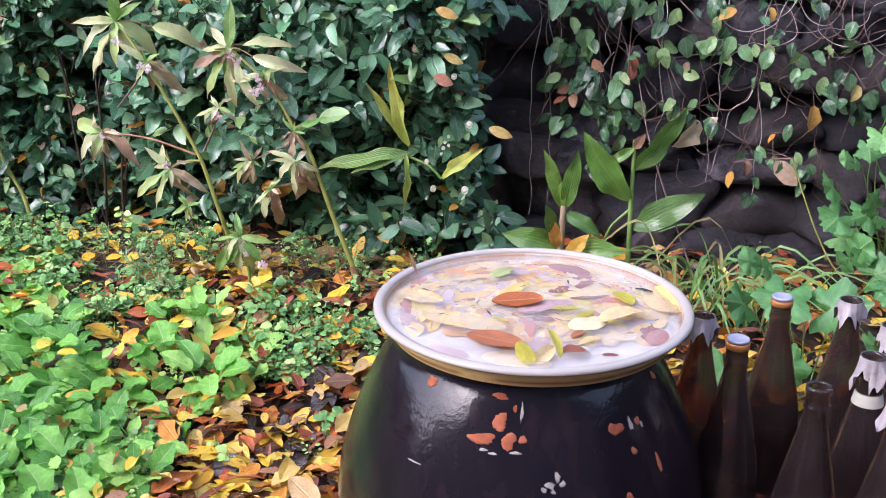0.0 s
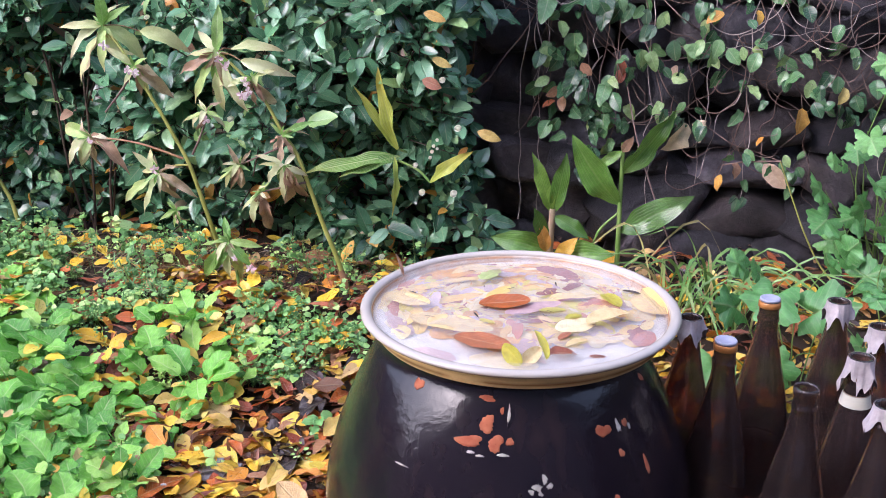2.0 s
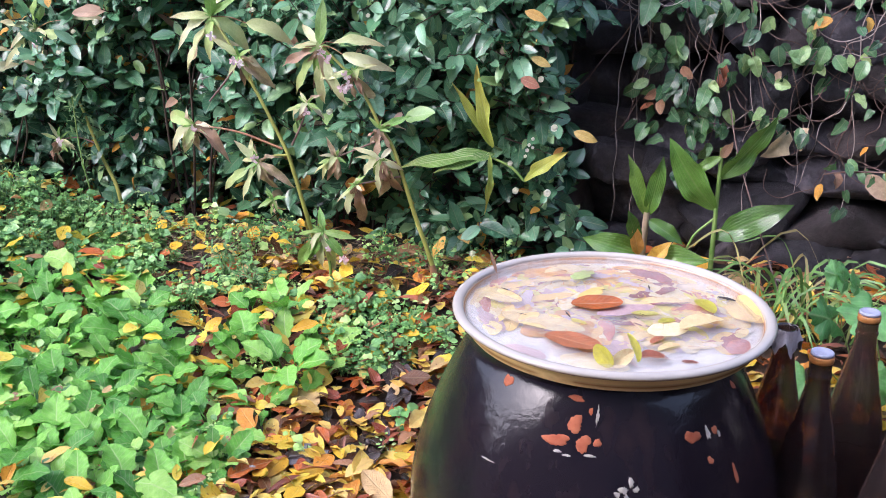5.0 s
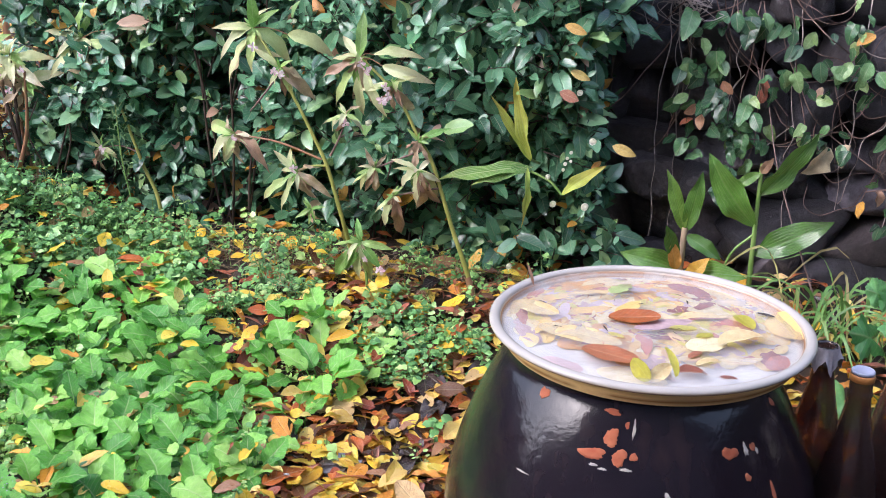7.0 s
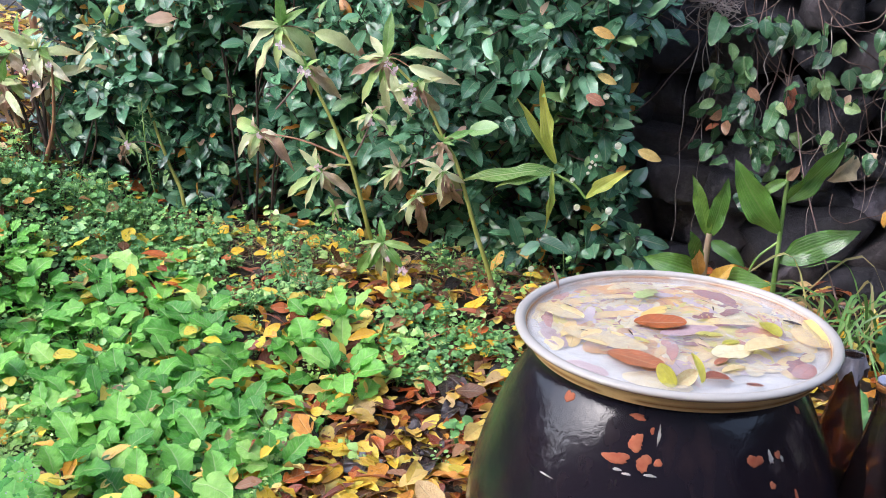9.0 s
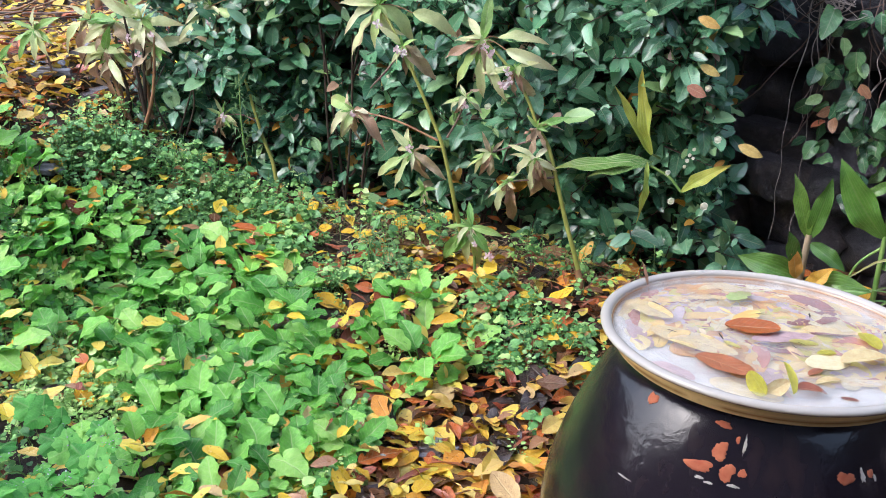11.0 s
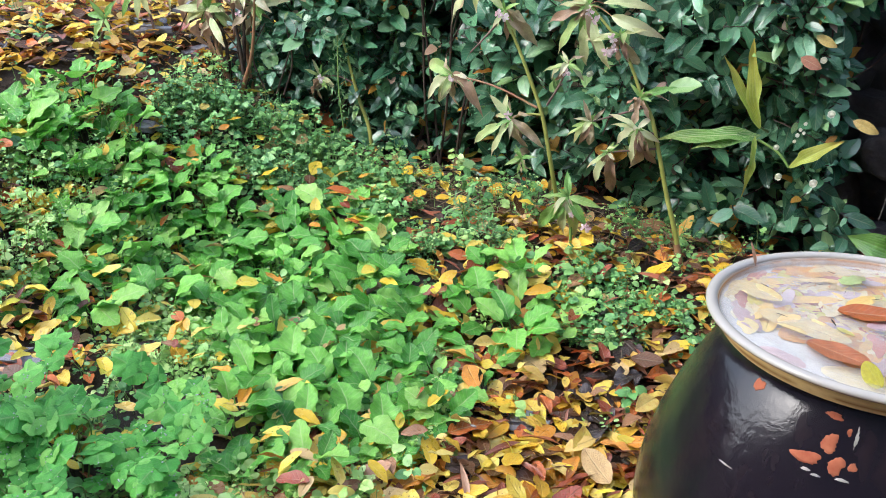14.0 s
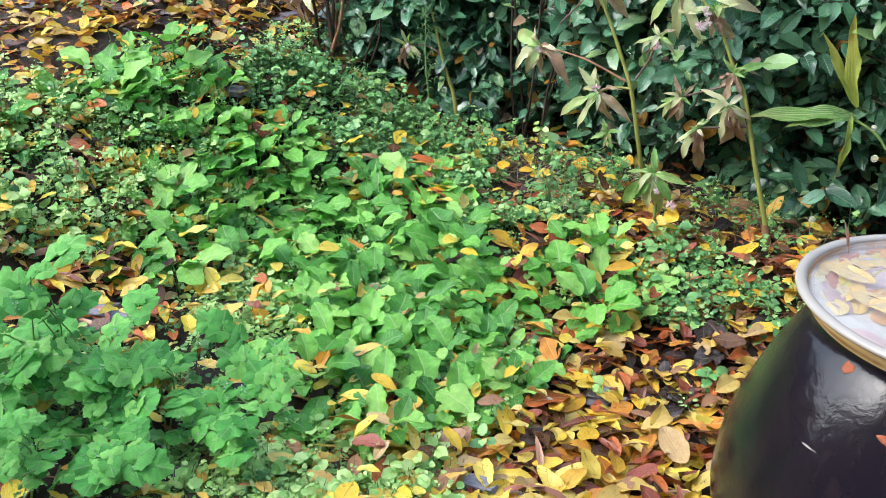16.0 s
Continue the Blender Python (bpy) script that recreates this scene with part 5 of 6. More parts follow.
def build_lobed():
    r = random.Random(14)
    leafy_vine("lobed_creeper", (0.78, 0.95), [(0.68, 0.86, 0.55), (0.65, 0.85, 0.47), (0.71, 0.86, 0.65), (0.63, 0.86, 0.36), (0.72, 0.84, 0.43), (0.66, 0.84, 0.32), (0.74, 0.84, 0.31), (0.79, 0.85, 0.54), (0.8, 0.86, 0.39), (0.82, 0.87, 0.65), (0.69, 0.82, 0.38), (0.61, 0.87, 0.41), (0.75, 0.87, 0.59), (0.67, 0.9, 0.51), (0.77, 0.88, 0.46), (0.71, 0.9, 0.35), (0.62, 0.9, 0.29), (0.77, 0.82, 0.24), (0.68, 0.8, 0.23), (0.85, 0.86, 0.49), (0.73, 0.9, 0.69)], 0.07, MAPLE + CUT_LEAF[:1], "creeper with pale green lobed leaves before the wall", "plant", 3)
    leafy_vine("lobed_creeper", (0.5, 0.55), [(0.4, 0.5, 0.27), (0.52, 0.5, 0.27), (0.47, 0.52, 0.31), (0.56, 0.55, 0.34), (0.44, 0.54, 0.33), (0.62, 0.5, 0.34), (0.46, 0.46, 0.19), (0.36, 0.46, 0.17), (0.58, 0.44, 0.2)], 0.095,
               MAPLE[:2] + CUT_LEAF, "low clump of crinkled bright green leaves behind the bottles", "plant", 4)
    leafy_vine("lobed_creeper", (0.75, 0.6), [(0.68, 0.55, 0.3), (0.74, 0.58, 0.36), (0.8, 0.55, 0.3), (0.7, 0.62, 0.4), (0.78, 0.62, 0.42), (0.66, 0.5, 0.2)], 0.1,
               MAPLE[:2] + CUT_LEAF, "low clump of crinkled bright green leaves behind the bottles", "plant", 5)
    g = thing("grass_tuft", (0.33, 0.74, float(ground_z(0.33, 0.74))), "tuft of long arching grass blades by the wall", "grass")
    for k in range(60):
        a, L = r.uniform(0, 6.28), r.uniform(0.14, 0.33)
        f = np.array((0.36 + r.uniform(-0.1, 0.12), 0.74 + r.uniform(-0.06, 0.06), 0.11))
        mid = f + (0.4 * L * math.cos(a), 0.25 * L * math.sin(a) - 0.01, L * r.uniform(0.45, 0.75))
        end = f + (L * math.cos(a), 0.5 * L * math.sin(a) - 0.05, L * r.uniform(0.1, 0.62))
        path = smooth_path([f, mid, end], 5)
        n = len(path)
        side = np.array((-math.sin(a) * 0.6, 0.25, 0.4))
        V, F, U = [], [], []
        for j, p in enumerate(path):
            w = 0.0048 * math.sin(math.pi * (0.15 + 0.85 * j / (n - 1))) + 0.0004
            V += [p - side * w, p + (0, 0, -0.0008), p + side * w]
            U += [(0, j / n), (0.5, j / n), (1, j / n)]
        for j in range(n - 1):
            F += [(3 * j, 3 * j + 1, 3 * j + 4, 3 * j + 3), (3 * j + 1, 3 * j + 2, 3 * j + 5, 3 * j + 4)]
        put("blade", mesh_np("blade", V, F, U, M_GRASS), g, np.eye(4))
    def celandine(x, y, heads, size, words, seed, up):
        v = leafy_vine("celandine", (x, y), heads, size, CELANDINE, words, "plant", seed, "celandine clumps", up, None, True)
        wet, bead = Soup(), bead_geo()
        for leaf in [o for o in v.children if o.name.startswith("leaf")]:
            at = np.array(v.matrix_basis) @ np.array(leaf.matrix_basis)
            co = np.array([p.co for p in leaf.data.vertices])
            for p in co[[r.randrange(len(co)) for _ in range(16 if r.random() < 0.5 else 4)]]:
                q = at[:3, :3] @ p + at[:3, 3]
                wet.add(bead, toss(q[0], q[1], q[2] + 0.0008, r.uniform(0.0009, 0.0018), 0, 0))
        tagged(put("rainwater", wet.mesh("rainwater", M_DROP), v, np.eye(4), "clear round rain drops"), kind="stuff")

    places = ((-1.17, -0.36), (-1.02, -0.38), (-1.1, -0.55), (-1.24, -0.5), (-1.3, -0.38), (-1.4, -0.46), (-1.06, -0.3), (-1.08, -0.47), (-1.18, -0.62), (-1.36, -0.55), (-1.2, -0.44))
    for k, (x, y) in enumerate(places):
        heads = [(x + r.uniform(-0.1, 0.1), y + r.uniform(-0.08, 0.09), 0.06 + r.uniform(0, 0.09)) for _ in range(6)]
        celandine(x, y, heads, 0.102, "celandine clump with rain drops on lobed leaves", 30 + k, (0, -0.55, 0.9))
    heads = [(-1.3 + r.uniform(-0.04, 0.05), -0.5 + r.uniform(-0.03, 0.03), z) for z in np.linspace(0.12, 0.3, 8)]
    celandine(-1.32, -0.47, heads, 0.115, "tall upright celandine with lobed leaves", 41, (0, -0.75, 0.7))


build_lobed()


# ---- creepers on the wall ----
def build_creepers():
    r = random.Random(77)
    heart = leaf_mesh("ivy", M_IVY, "heart", 0.74, 10, 5, 0.2, 0.3, 0.3)
    small = leaf_mesh("ivy_small", M_IVY, "oval", 0.66, 8, 5, 0.25, 0.25, 0.15)
    yellow = leaf_mesh("ivy_yellow", M_YELLOWED, "oval", 0.6, 6, 5, 0.3, 0.2, 0.2)
    brown = leaf_mesh("ivy_brown", M_WILTED, "oval", 0.62, 6, 5, 0.4, 0.3, 0.3)
    word = "creeper with glossy leaves hanging over the wall"

    def hang(v, x, y, z, L, meshes, label=""):
        d = np.array((r.uniform(-0.5, 0.5), r.uniform(-0.5, -0.05), r.uniform(-1, -0.1)))
        d /= np.linalg.norm(d)
        put("leaf", meshes[r.randrange(len(meshes))], v, aim((x, y, z), np.array((x, y, z)) + d * L, (r.uniform(-0.9, 0.9), -0.8, r.uniform(-0.2, 1.2))), label)

    def wander(v, x, z, L, thick, mat, name, down=1.0, parts=8):
        """A thin runner that curls over the stones."""
        a, turn = -math.pi / 2 + r.uniform(-1.2, 1.2) / down, r.uniform(-0.9, 0.9) / down
        pts = [(x, 1.075, z)]
        for j in range(parts):
            a += turn * 0.5 + r.uniform(-0.5, 0.5) / down
            pts.append((pts[-1][0] + L / parts * math.cos(a), 1.06 + r.uniform(-0.035, 0.03), pts[-1][2] + L / parts * math.sin(a)))
        stem(v, pts, thick, thick * 0.6, mat, name, sides=5)

    def bunch(v, x, z, n, s, lo=0.03, hi=0.055):
        for _ in range(int(n * 0.8)):
            hang(v, x + r.gauss(0, s), 1.045 + r.uniform(-0.035, 0.03), z + r.gauss(0, s * 0.9), r.uniform(lo, hi), small if r.random() < 0.55 else heart)

    a = thing("wall_creeper", (0.05, 1.1, 1.0), word, "creeper", "creepers on the wall")
    for k in range(14):
        wander(a, r.uniform(-0.05, 0.18), r.uniform(0.75, 1.0), r.uniform(0.3, 0.55), 0.0018, M_VINE, "vine", 2.2)
    for x, z, L in ((-0.02, 0.81, 0.085), (0.06, 0.8, 0.08), (0.11, 0.8, 0.08), (0.04, 0.72, 0.085), (0.05, 0.635, 0.075), (0.12, 0.6, 0.065), (0.12, 0.53, 0.06), (0.15, 0.79, 0.06)):
        hang(a, x, 1.035, z, L, heart)
    for x, z, n, s in ((0.03, 0.68, 12, 0.03), (0.06, 0.61, 16, 0.035), (0.1, 0.55, 16, 0.035), (0.13, 0.5, 12, 0.03), (0.0, 0.58, 6, 0.02), (0.09, 0.44, 8, 0.03), (0.05, 0.77, 12, 0.045), (0.15, 0.6, 7, 0.02), (-0.02, 0.52, 4, 0.015), (0.19, 0.78, 14, 0.04), (0.2, 0.68, 8, 0.03), (-0.03, 0.7, 6, 0.02)):
        bunch(a, x, z, n, s)
    russet = leaf_mesh("russet_small", M_RUSSET, "oval", 0.6, 5, 3)
    for x, z in ((0.01, 0.59), (0.02, 0.57), (0.0, 0.56), (0.06, 0.65), (0.15, 0.66), (0.16, 0.64)):
        hang(a, x, 1.04, z, 0.04, russet, "red-brown leaf")

    b = thing("wall_creeper", (0.42, 1.1, 1.0), word, "creeper", "creepers on the wall")
    for k in range(64):
        wander(b, r.uniform(0.22, 0.95), r.uniform(0.5, 0.92), r.uniform(0.2, 0.5), r.uniform(0.0009, 0.0017), M_VINE if k % 5 else M_ROOT, "vine", 0.8, 9)
    spots = ((0.32, 0.75, 14, 0.03), (0.36, 0.7, 14, 0.03), (0.3, 0.66, 7, 0.025), (0.48, 0.68, 10, 0.03), (0.27, 0.55, 9, 0.02), (0.33, 0.53, 9, 0.025), (0.56, 0.66, 8, 0.025), (0.62, 0.62, 14, 0.04), (0.42, 0.78, 14, 0.05), (0.55, 0.78, 8, 0.05), (0.7, 0.74, 14, 0.06),
             (0.47, 0.45, 7, 0.025), (0.55, 0.42, 9, 0.03), (0.5, 0.57, 6, 0.03), (0.78, 0.6, 14, 0.07), (0.44, 0.35, 6, 0.03), (0.21, 0.46, 5, 0.025), (0.66, 0.56, 9, 0.03))
    for x, z, n, s in spots:
        bunch(b, x, z, n, s, 0.028, 0.05)
    for x, z, L in ((0.57, 0.56, 0.065), (0.375, 0.775, 0.05), (0.45, 0.78, 0.035), (0.66, 0.61, 0.045), (0.4, 0.395, 0.045), (0.49, 0.49, 0.03)):
        hang(b, x, 1.03, z, L, yellow, "yellow leaf")
    for x, z, L in ((0.317, 0.51, 0.09), (0.5, 0.42, 0.08), (0.36, 0.52, 0.06), (0.28, 0.65, 0.035), (0.43, 0.42, 0.04)):
        hang(b, x, 1.045, z, L, brown, "dried brown leaf")

    c = thing("hanging_root", (-0.07, 1.08, 1.0), "long pale roots hanging down the wall", "root")
    for dx, z1 in ((-0.02, 0.25), (0.0, 0.24), (0.015, 0.55), (0.03, 0.62), (0.27, 0.3), (0.15, 0.5), (0.42, 0.36), (0.5, 0.3)):
        lean = r.uniform(-0.04, 0.03)
        pts = [(-0.05 + dx + lean * (1 - z) + r.uniform(-0.009, 0.009), 1.065 + r.uniform(-0.01, 0.01), z) for z in np.linspace(0.98, z1, 13)]
        stem(c, pts, 0.0016, 0.0009, M_ROOT, "root", sides=5)
    for k in range(40):
        x0 = -0.06 + r.uniform(-0.06, 0.06)
        pts = [(x0, 1.06, 0.84 + r.uniform(-0.02, 0.05))]
        for j in range(3):
            px, py, pz = pts[-1]
            pts.append((px + r.uniform(-0.05, 0.06), 1.05 + r.uniform(-0.03, 0.03), pz + r.uniform(-0.05, 0.02)))
        stem(c, pts, 0.0012, 0.0008, M_ROOT, "root", sides=4)
    d = thing("bramble_cane", (0.6, 1.0, float(ground_z(0.6, 1.0))), "bare tan vine canes leaning on the wall", "cane")
    for pts in ([(0.7, 0.93, 0.14), (0.64, 0.95, 0.2), (0.6, 0.97, 0.27), (0.57, 0.99, 0.34), (0.53, 1.0, 0.44)], [(0.53, 1.0, 0.44), (0.45, 1.02, 0.43), (0.4, 1.02, 0.42)],
                [(0.35, 0.75, 0.12), (0.26, 0.85, 0.33), (0.2, 0.95, 0.48), (0.17, 1.02, 0.6)], [(0.62, 0.8, 0.13), (0.5, 0.72, 0.2), (0.4, 0.7, 0.24)]):
        stem(d, pts, 0.0026, 0.0016, M_BALSAM_STEM if pts[0][0] > 0.6 else M_VINE, "cane", sides=6)


build_creepers()


# ---- the tea hedge ----
def hedge_front(x, z):
    """Where the hedge's face lies."""
    x, z = np.asarray(x, float), np.asarray(z, float)
    f = 0.87 + 0.16 * step(0.65, 1.1, -x) - 0.05 * np.sin(7 * x + 1) * np.sin(5 * z) - 0.05 * np.sin(13 * x) * np.sin(11 * z + x)
    return f + (0.04 + 0.13 * step(1.1, 0.9, -x) * step(0.5, 0.62, -x)) * step(0.52, 0.22, z)


def build_hedge():
    r = np.random.default_rng(3)
    forms = [leaf_geo("oval", 0.46, 6, 3, 0.3, c, 0.15, 0.0, k) for k, c in enumerate((0.1, 0.2, 0.3, 0.05))]
    big = leaf_mesh("tea", M_TEA, "oval", 0.46, 12, 5, 0.28, 0.22, 0.2, 0.02)
    old = leaf_mesh("tea_old", M_YELLOWED, "oval", 0.46, 8, 5, 0.3, 0.25, 0.2)
    for i, (x0, x1) in enumerate(((-0.62, -0.1), (-1.05, -0.6), (-1.5, -1.02), (-1.86, -1.45))):
        xc = (x0 + x1) / 2
        bush = thing("tea_bush", (xc, 1.13, float(ground_z(xc, 1.13))), "dense dark green tea bush, wet, with white buds", "bush", "tea bushes of the hedge")
        wood, crown = Soup(), Soup()
        for k in range(9):
            bx = xc + r.uniform(-0.1, 0.1)
            top = (r.uniform(x0, x1), r.uniform(0.98, 1.18), r.uniform(0.6, 1.15))
            wood.add(tube(smooth_path([(bx, 1.12, 0.1), ((bx + top[0]) / 2 + r.uniform(-0.06, 0.06), 1.1 + r.uniform(-0.04, 0.04), 0.4), top], 4), [0.0042, 0.0025], 6))
        pieces = 0
        for k in range(500):
            z = 0.13 + 1.09 * r.uniform()
            x = r.uniform(x0 - 0.05, x1 + (0.08 if i else 0.0))
            if i == 0 and x > -0.15 - 0.1 * r.uniform() + 0.06 * math.sin(9 * z):
                x -= 0.12
            if z < 0.44 and r.uniform() < (0.6 if -1.0 < x < -0.56 else 0.1):
                continue
            deep = abs(r.normal(0, 0.09))
            y = float(hedge_front(x, z)) + deep
            out = np.array((r.uniform(-0.6, 0.6) + (0.5 if i == 0 and x > -0.3 else 0), -0.9 + 0.9 * r.uniform(), r.uniform(-0.35, 0.9)))
            out /= np.linalg.norm(out)
            L = r.uniform(0.06, 0.13)
            p0 = np.array((x, y, z)) - out * L * 0.5
            p1 = np.array((x, y, z)) + out * L * 0.5
            wood.add(tube([p0 - out * 0.06, p0, p1], [0.0022, 0.0013], 4))
            n = int(r.integers(5, 9))
            for j in range(n):
                q = p0 + (p1 - p0) * (j + 0.5) / n
                a = j * 2.4 + r.uniform(-0.4, 0.4)
                u = np.cross(out, (0, 0, 1.0))
                u /= np.linalg.norm(u) + 1e-9
                w = np.cross(u, out)
                d = out * 0.5 + (u * math.cos(a) + w * math.sin(a)) * 0.9
                d /= np.linalg.norm(d)
                size = (0.03 + 0.058 * r.uniform() ** 1.3) * (0.75 if j == n - 1 else 1)
                up = np.array((r.uniform(-0.35, 0.35), -0.55, 0.85)) + out * 0.4
                m = aim(q, q + d * size, up, r.uniform(0.85, 1.15))
                if deep < 0.035 and pieces < 240 and z < 0.95:
                    yellow = r.uniform() < 0.015
                    put("leaf", (old if yellow else big)[int(r.integers(4))], bush, m, "yellowed leaf" if yellow else "")
                    pieces += 1
                else:
                    crown.add(forms[int(r.integers(4))], m, int(r.choice(3, p=(0.945, 0.025, 0.03))))
        for k in range(1350):
            x, z = r.uniform(x0, x1), r.uniform(0.3, 1.2) if k < 1000 else r.uniform(0.12, 0.5)
            if i == 0 and x > -0.3:
                x -= 0.1
            p = np.array((x, float(hedge_front(x, z)) + r.uniform(0.08, 0.3), z))
            d = r.normal(0, 1, 3)
            d /= np.linalg.norm(d)
            crown.add(forms[int(r.integers(4))], aim(p, p + d * r.uniform(0.045, 0.07), r.normal(0, 1, 3)))
        tagged(put("branch_wood", wood.mesh("branch_wood", M_TWIG), bush, np.eye(4), "dark thin twigs"), kind="stuff")
        tagged(put("foliage", crown.mesh("foliage", [M_TEA, M_YELLOWED, M_WILTED]), bush, np.eye(4)), kind="stuff")
        if i == 0:
            buds = ((-0.203, 0.535, 0.016), (-0.238, 0.642, 0.014), (-0.25, 0.506, 0.008), (-0.258, 0.492, 0.008), (-0.262, 0.479, 0.009), (-0.266, 0.465, 0.008), (-0.25, 0.486, 0.007), (-0.285, 0.383, 0.015), (-0.212, 0.383, 0.017), (-0.382, 0.22, 0.014), (-0.3, 0.446, 0.012))
        else:
            buds = [(r.uniform(x0, x1), r.uniform(0.45, 0.8), r.uniform(0.009, 0.016)) for _ in range(6)]
        for k, (x, z, s) in enumerate(buds):
            y = float(hedge_front(x, z)) - 0.05 if i else 0.82
            ball = Soup()
            ball.add(bead_geo(12), toss(x, y, z, s * 0.5, 0, 0.6))
            for j in range(6):
                a = j * 1.05
                d = np.array((0.8 * math.cos(a), -0.55, 0.8 * math.sin(a)))
                ball.add(leaf_geo("spoon", 1.0, 4, 3, -0.5, -0.35, 0.1, 0, j), aim((x, y, z), np.array((x, y, z)) + d * s * 0.8, (0, -1, 0.3)))
            put("flower", ball.mesh("flower", M_WHITEPETAL), bush, np.eye(4), "white tea flower bud")
        if i == 0:
            for x, z, L, m in ((-0.251, 0.79, 0.05, old), (-0.236, 0.692, 0.045, old), (-0.13, 0.533, 0.055, old), (-0.258, 0.645, 0.045, leaf_mesh("russet_small", M_RUSSET, "oval", 0.6, 5, 3))):
                y = 0.8
                put("leaf", m[0], bush, aim((x - L / 2, y, z), (x + L / 2, y - 0.01, z - 0.015), (0, -0.9, 0.4)), "yellowed leaf")


build_hedge()


# ---- litter, weeds and herbs on the ground ----
def spot(x, y, cx, cy, rx, ry, p=4):
    return math.exp(-(abs((x - cx) / rx) ** p + abs((y - cy) / ry) ** p))


def inside(area, x, y):
    """Whether a place lies inside an outline on the ground."""
    hit = False
    for (x0, y0), (x1, y1) in zip(area, area[1:] + area[:1]):
        if (y0 > y) != (y1 > y) and x < x0 + (y - y0) / (y1 - y0) * (x1 - x0):
            hit = not hit
    return hit


# outlines of what grows where
WEED_BED = ((-1.78, 0.26), (-1.8, 0.45), (-1.66, 0.59), (-1.5, 0.51), (-1.33, 0.55), (-1.15, 0.57), (-1.02, 0.46), (-0.89, 0.35), (-0.89, 0.25), (-0.81, 0.19), (-0.68, 0.13), (-0.66, 0.0), (-0.77, -0.08), (-0.88, -0.02), (-1.02, -0.07), (-1.18, 0.09), (-1.33, 0.17), (-1.49, 0.14), (-1.64, 0.13))
WEED_FAR = ((-2.14, 0.24), (-2.14, 0.42), (-2.12, 0.52), (-2.03, 0.58), (-1.92, 0.58), (-1.83, 0.57), (-1.94, 0.43), (-2.04, 0.26))
WEED_CLUMP = ((-0.8, 0.4), (-0.86, 0.47), (-0.86, 0.6), (-0.8, 0.61), (-0.69, 0.54), (-0.62, 0.42), (-0.71, 0.4))
WEED_THIN = (((-1.63, -0.04), (-1.57, 0.15), (-1.57, 0.28), (-1.46, 0.02), (-1.55, -0.07)), ((-1.03, -0.09), (-1.03, 0.04), (-0.87, -0.02), (-0.75, -0.1), (-0.8, -0.2), (-0.87, -0.27)), ((-1.92, 0.22), (-1.96, 0.45), (-1.84, 0.58), (-1.8, 0.43)))
HERB_DARK = (((-1.86, 0.61), (-1.92, 0.85), (-1.74, 0.88), (-1.56, 0.93), (-1.34, 0.92), (-1.12, 0.78), (-0.84, 0.72), (-0.95, 0.6), (-1.13, 0.59), (-1.24, 0.66), (-1.38, 0.63), (-1.55, 0.61), (-1.69, 0.61)), ((-0.68, 0.58), (-0.65, 0.69), (-0.5, 0.65), (-0.38, 0.62), (-0.34, 0.5), (-0.45, 0.51), (-0.49, 0.46), (-0.6, 0.45)))
HERB_LIGHT = (((-2.3, 0.1), (-2.05, 0.34), (-1.83, 0.51), (-1.79, 0.42), (-1.79, 0.26), (-1.64, 0.08), (-1.63, -0.1), (-1.9, -0.2)), ((-1.44, -0.02), (-1.41, 0.22), (-1.17, 0.08), (-1.14, -0.06), (-1.3, -0.07)), ((-1.01, -0.56), (-1.08, -0.38), (-0.99, -0.27), (-0.91, -0.14), (-0.7, -0.16), (-0.6, -0.3), (-0.7, -0.5)))
BARE = (((-1.54, 0.6), (-1.44, 0.68), (-1.38, 0.64), (-1.5, 0.55)), ((-1.68, -0.22), (-1.6, -0.06), (-1.42, -0.18), (-1.46, -0.34)), ((-1.16, 0.72), (-1.0, 0.8), (-0.95, 0.72), (-1.06, 0.64)))


def density_litter(x, y):
    by_pot = spot(x, y, -0.5, 0.1, 0.32, 0.55)
    far = 0.95 * spot(x, y, -2.75, 1.4, 0.75, 1.0) + 0.9 * spot(x, y, -2.1, 0.95, 0.22, 0.17)
    hedge_foot = 0.35 * spot(x, y, -0.9, 0.84, 0.5, 0.14)
    behind = 0.8 * spot(x, y, 0.5, 0.5, 0.6, 0.35)
    pocket = 0.9 if any(inside(a, x, y) for a in BARE) else 0.0
    return min(1.0, by_pot + far + hedge_foot + behind + pocket + 0.42 + 0.25 * float(step(1.1, 1.7, -x)))


def clear_of_things(x, y, pad=0.0):
    if math.hypot(x - POT_X, y) < 0.285 + pad:
        return False
    return not (0.2 < x < 0.62 and -0.2 < y < 0.31)


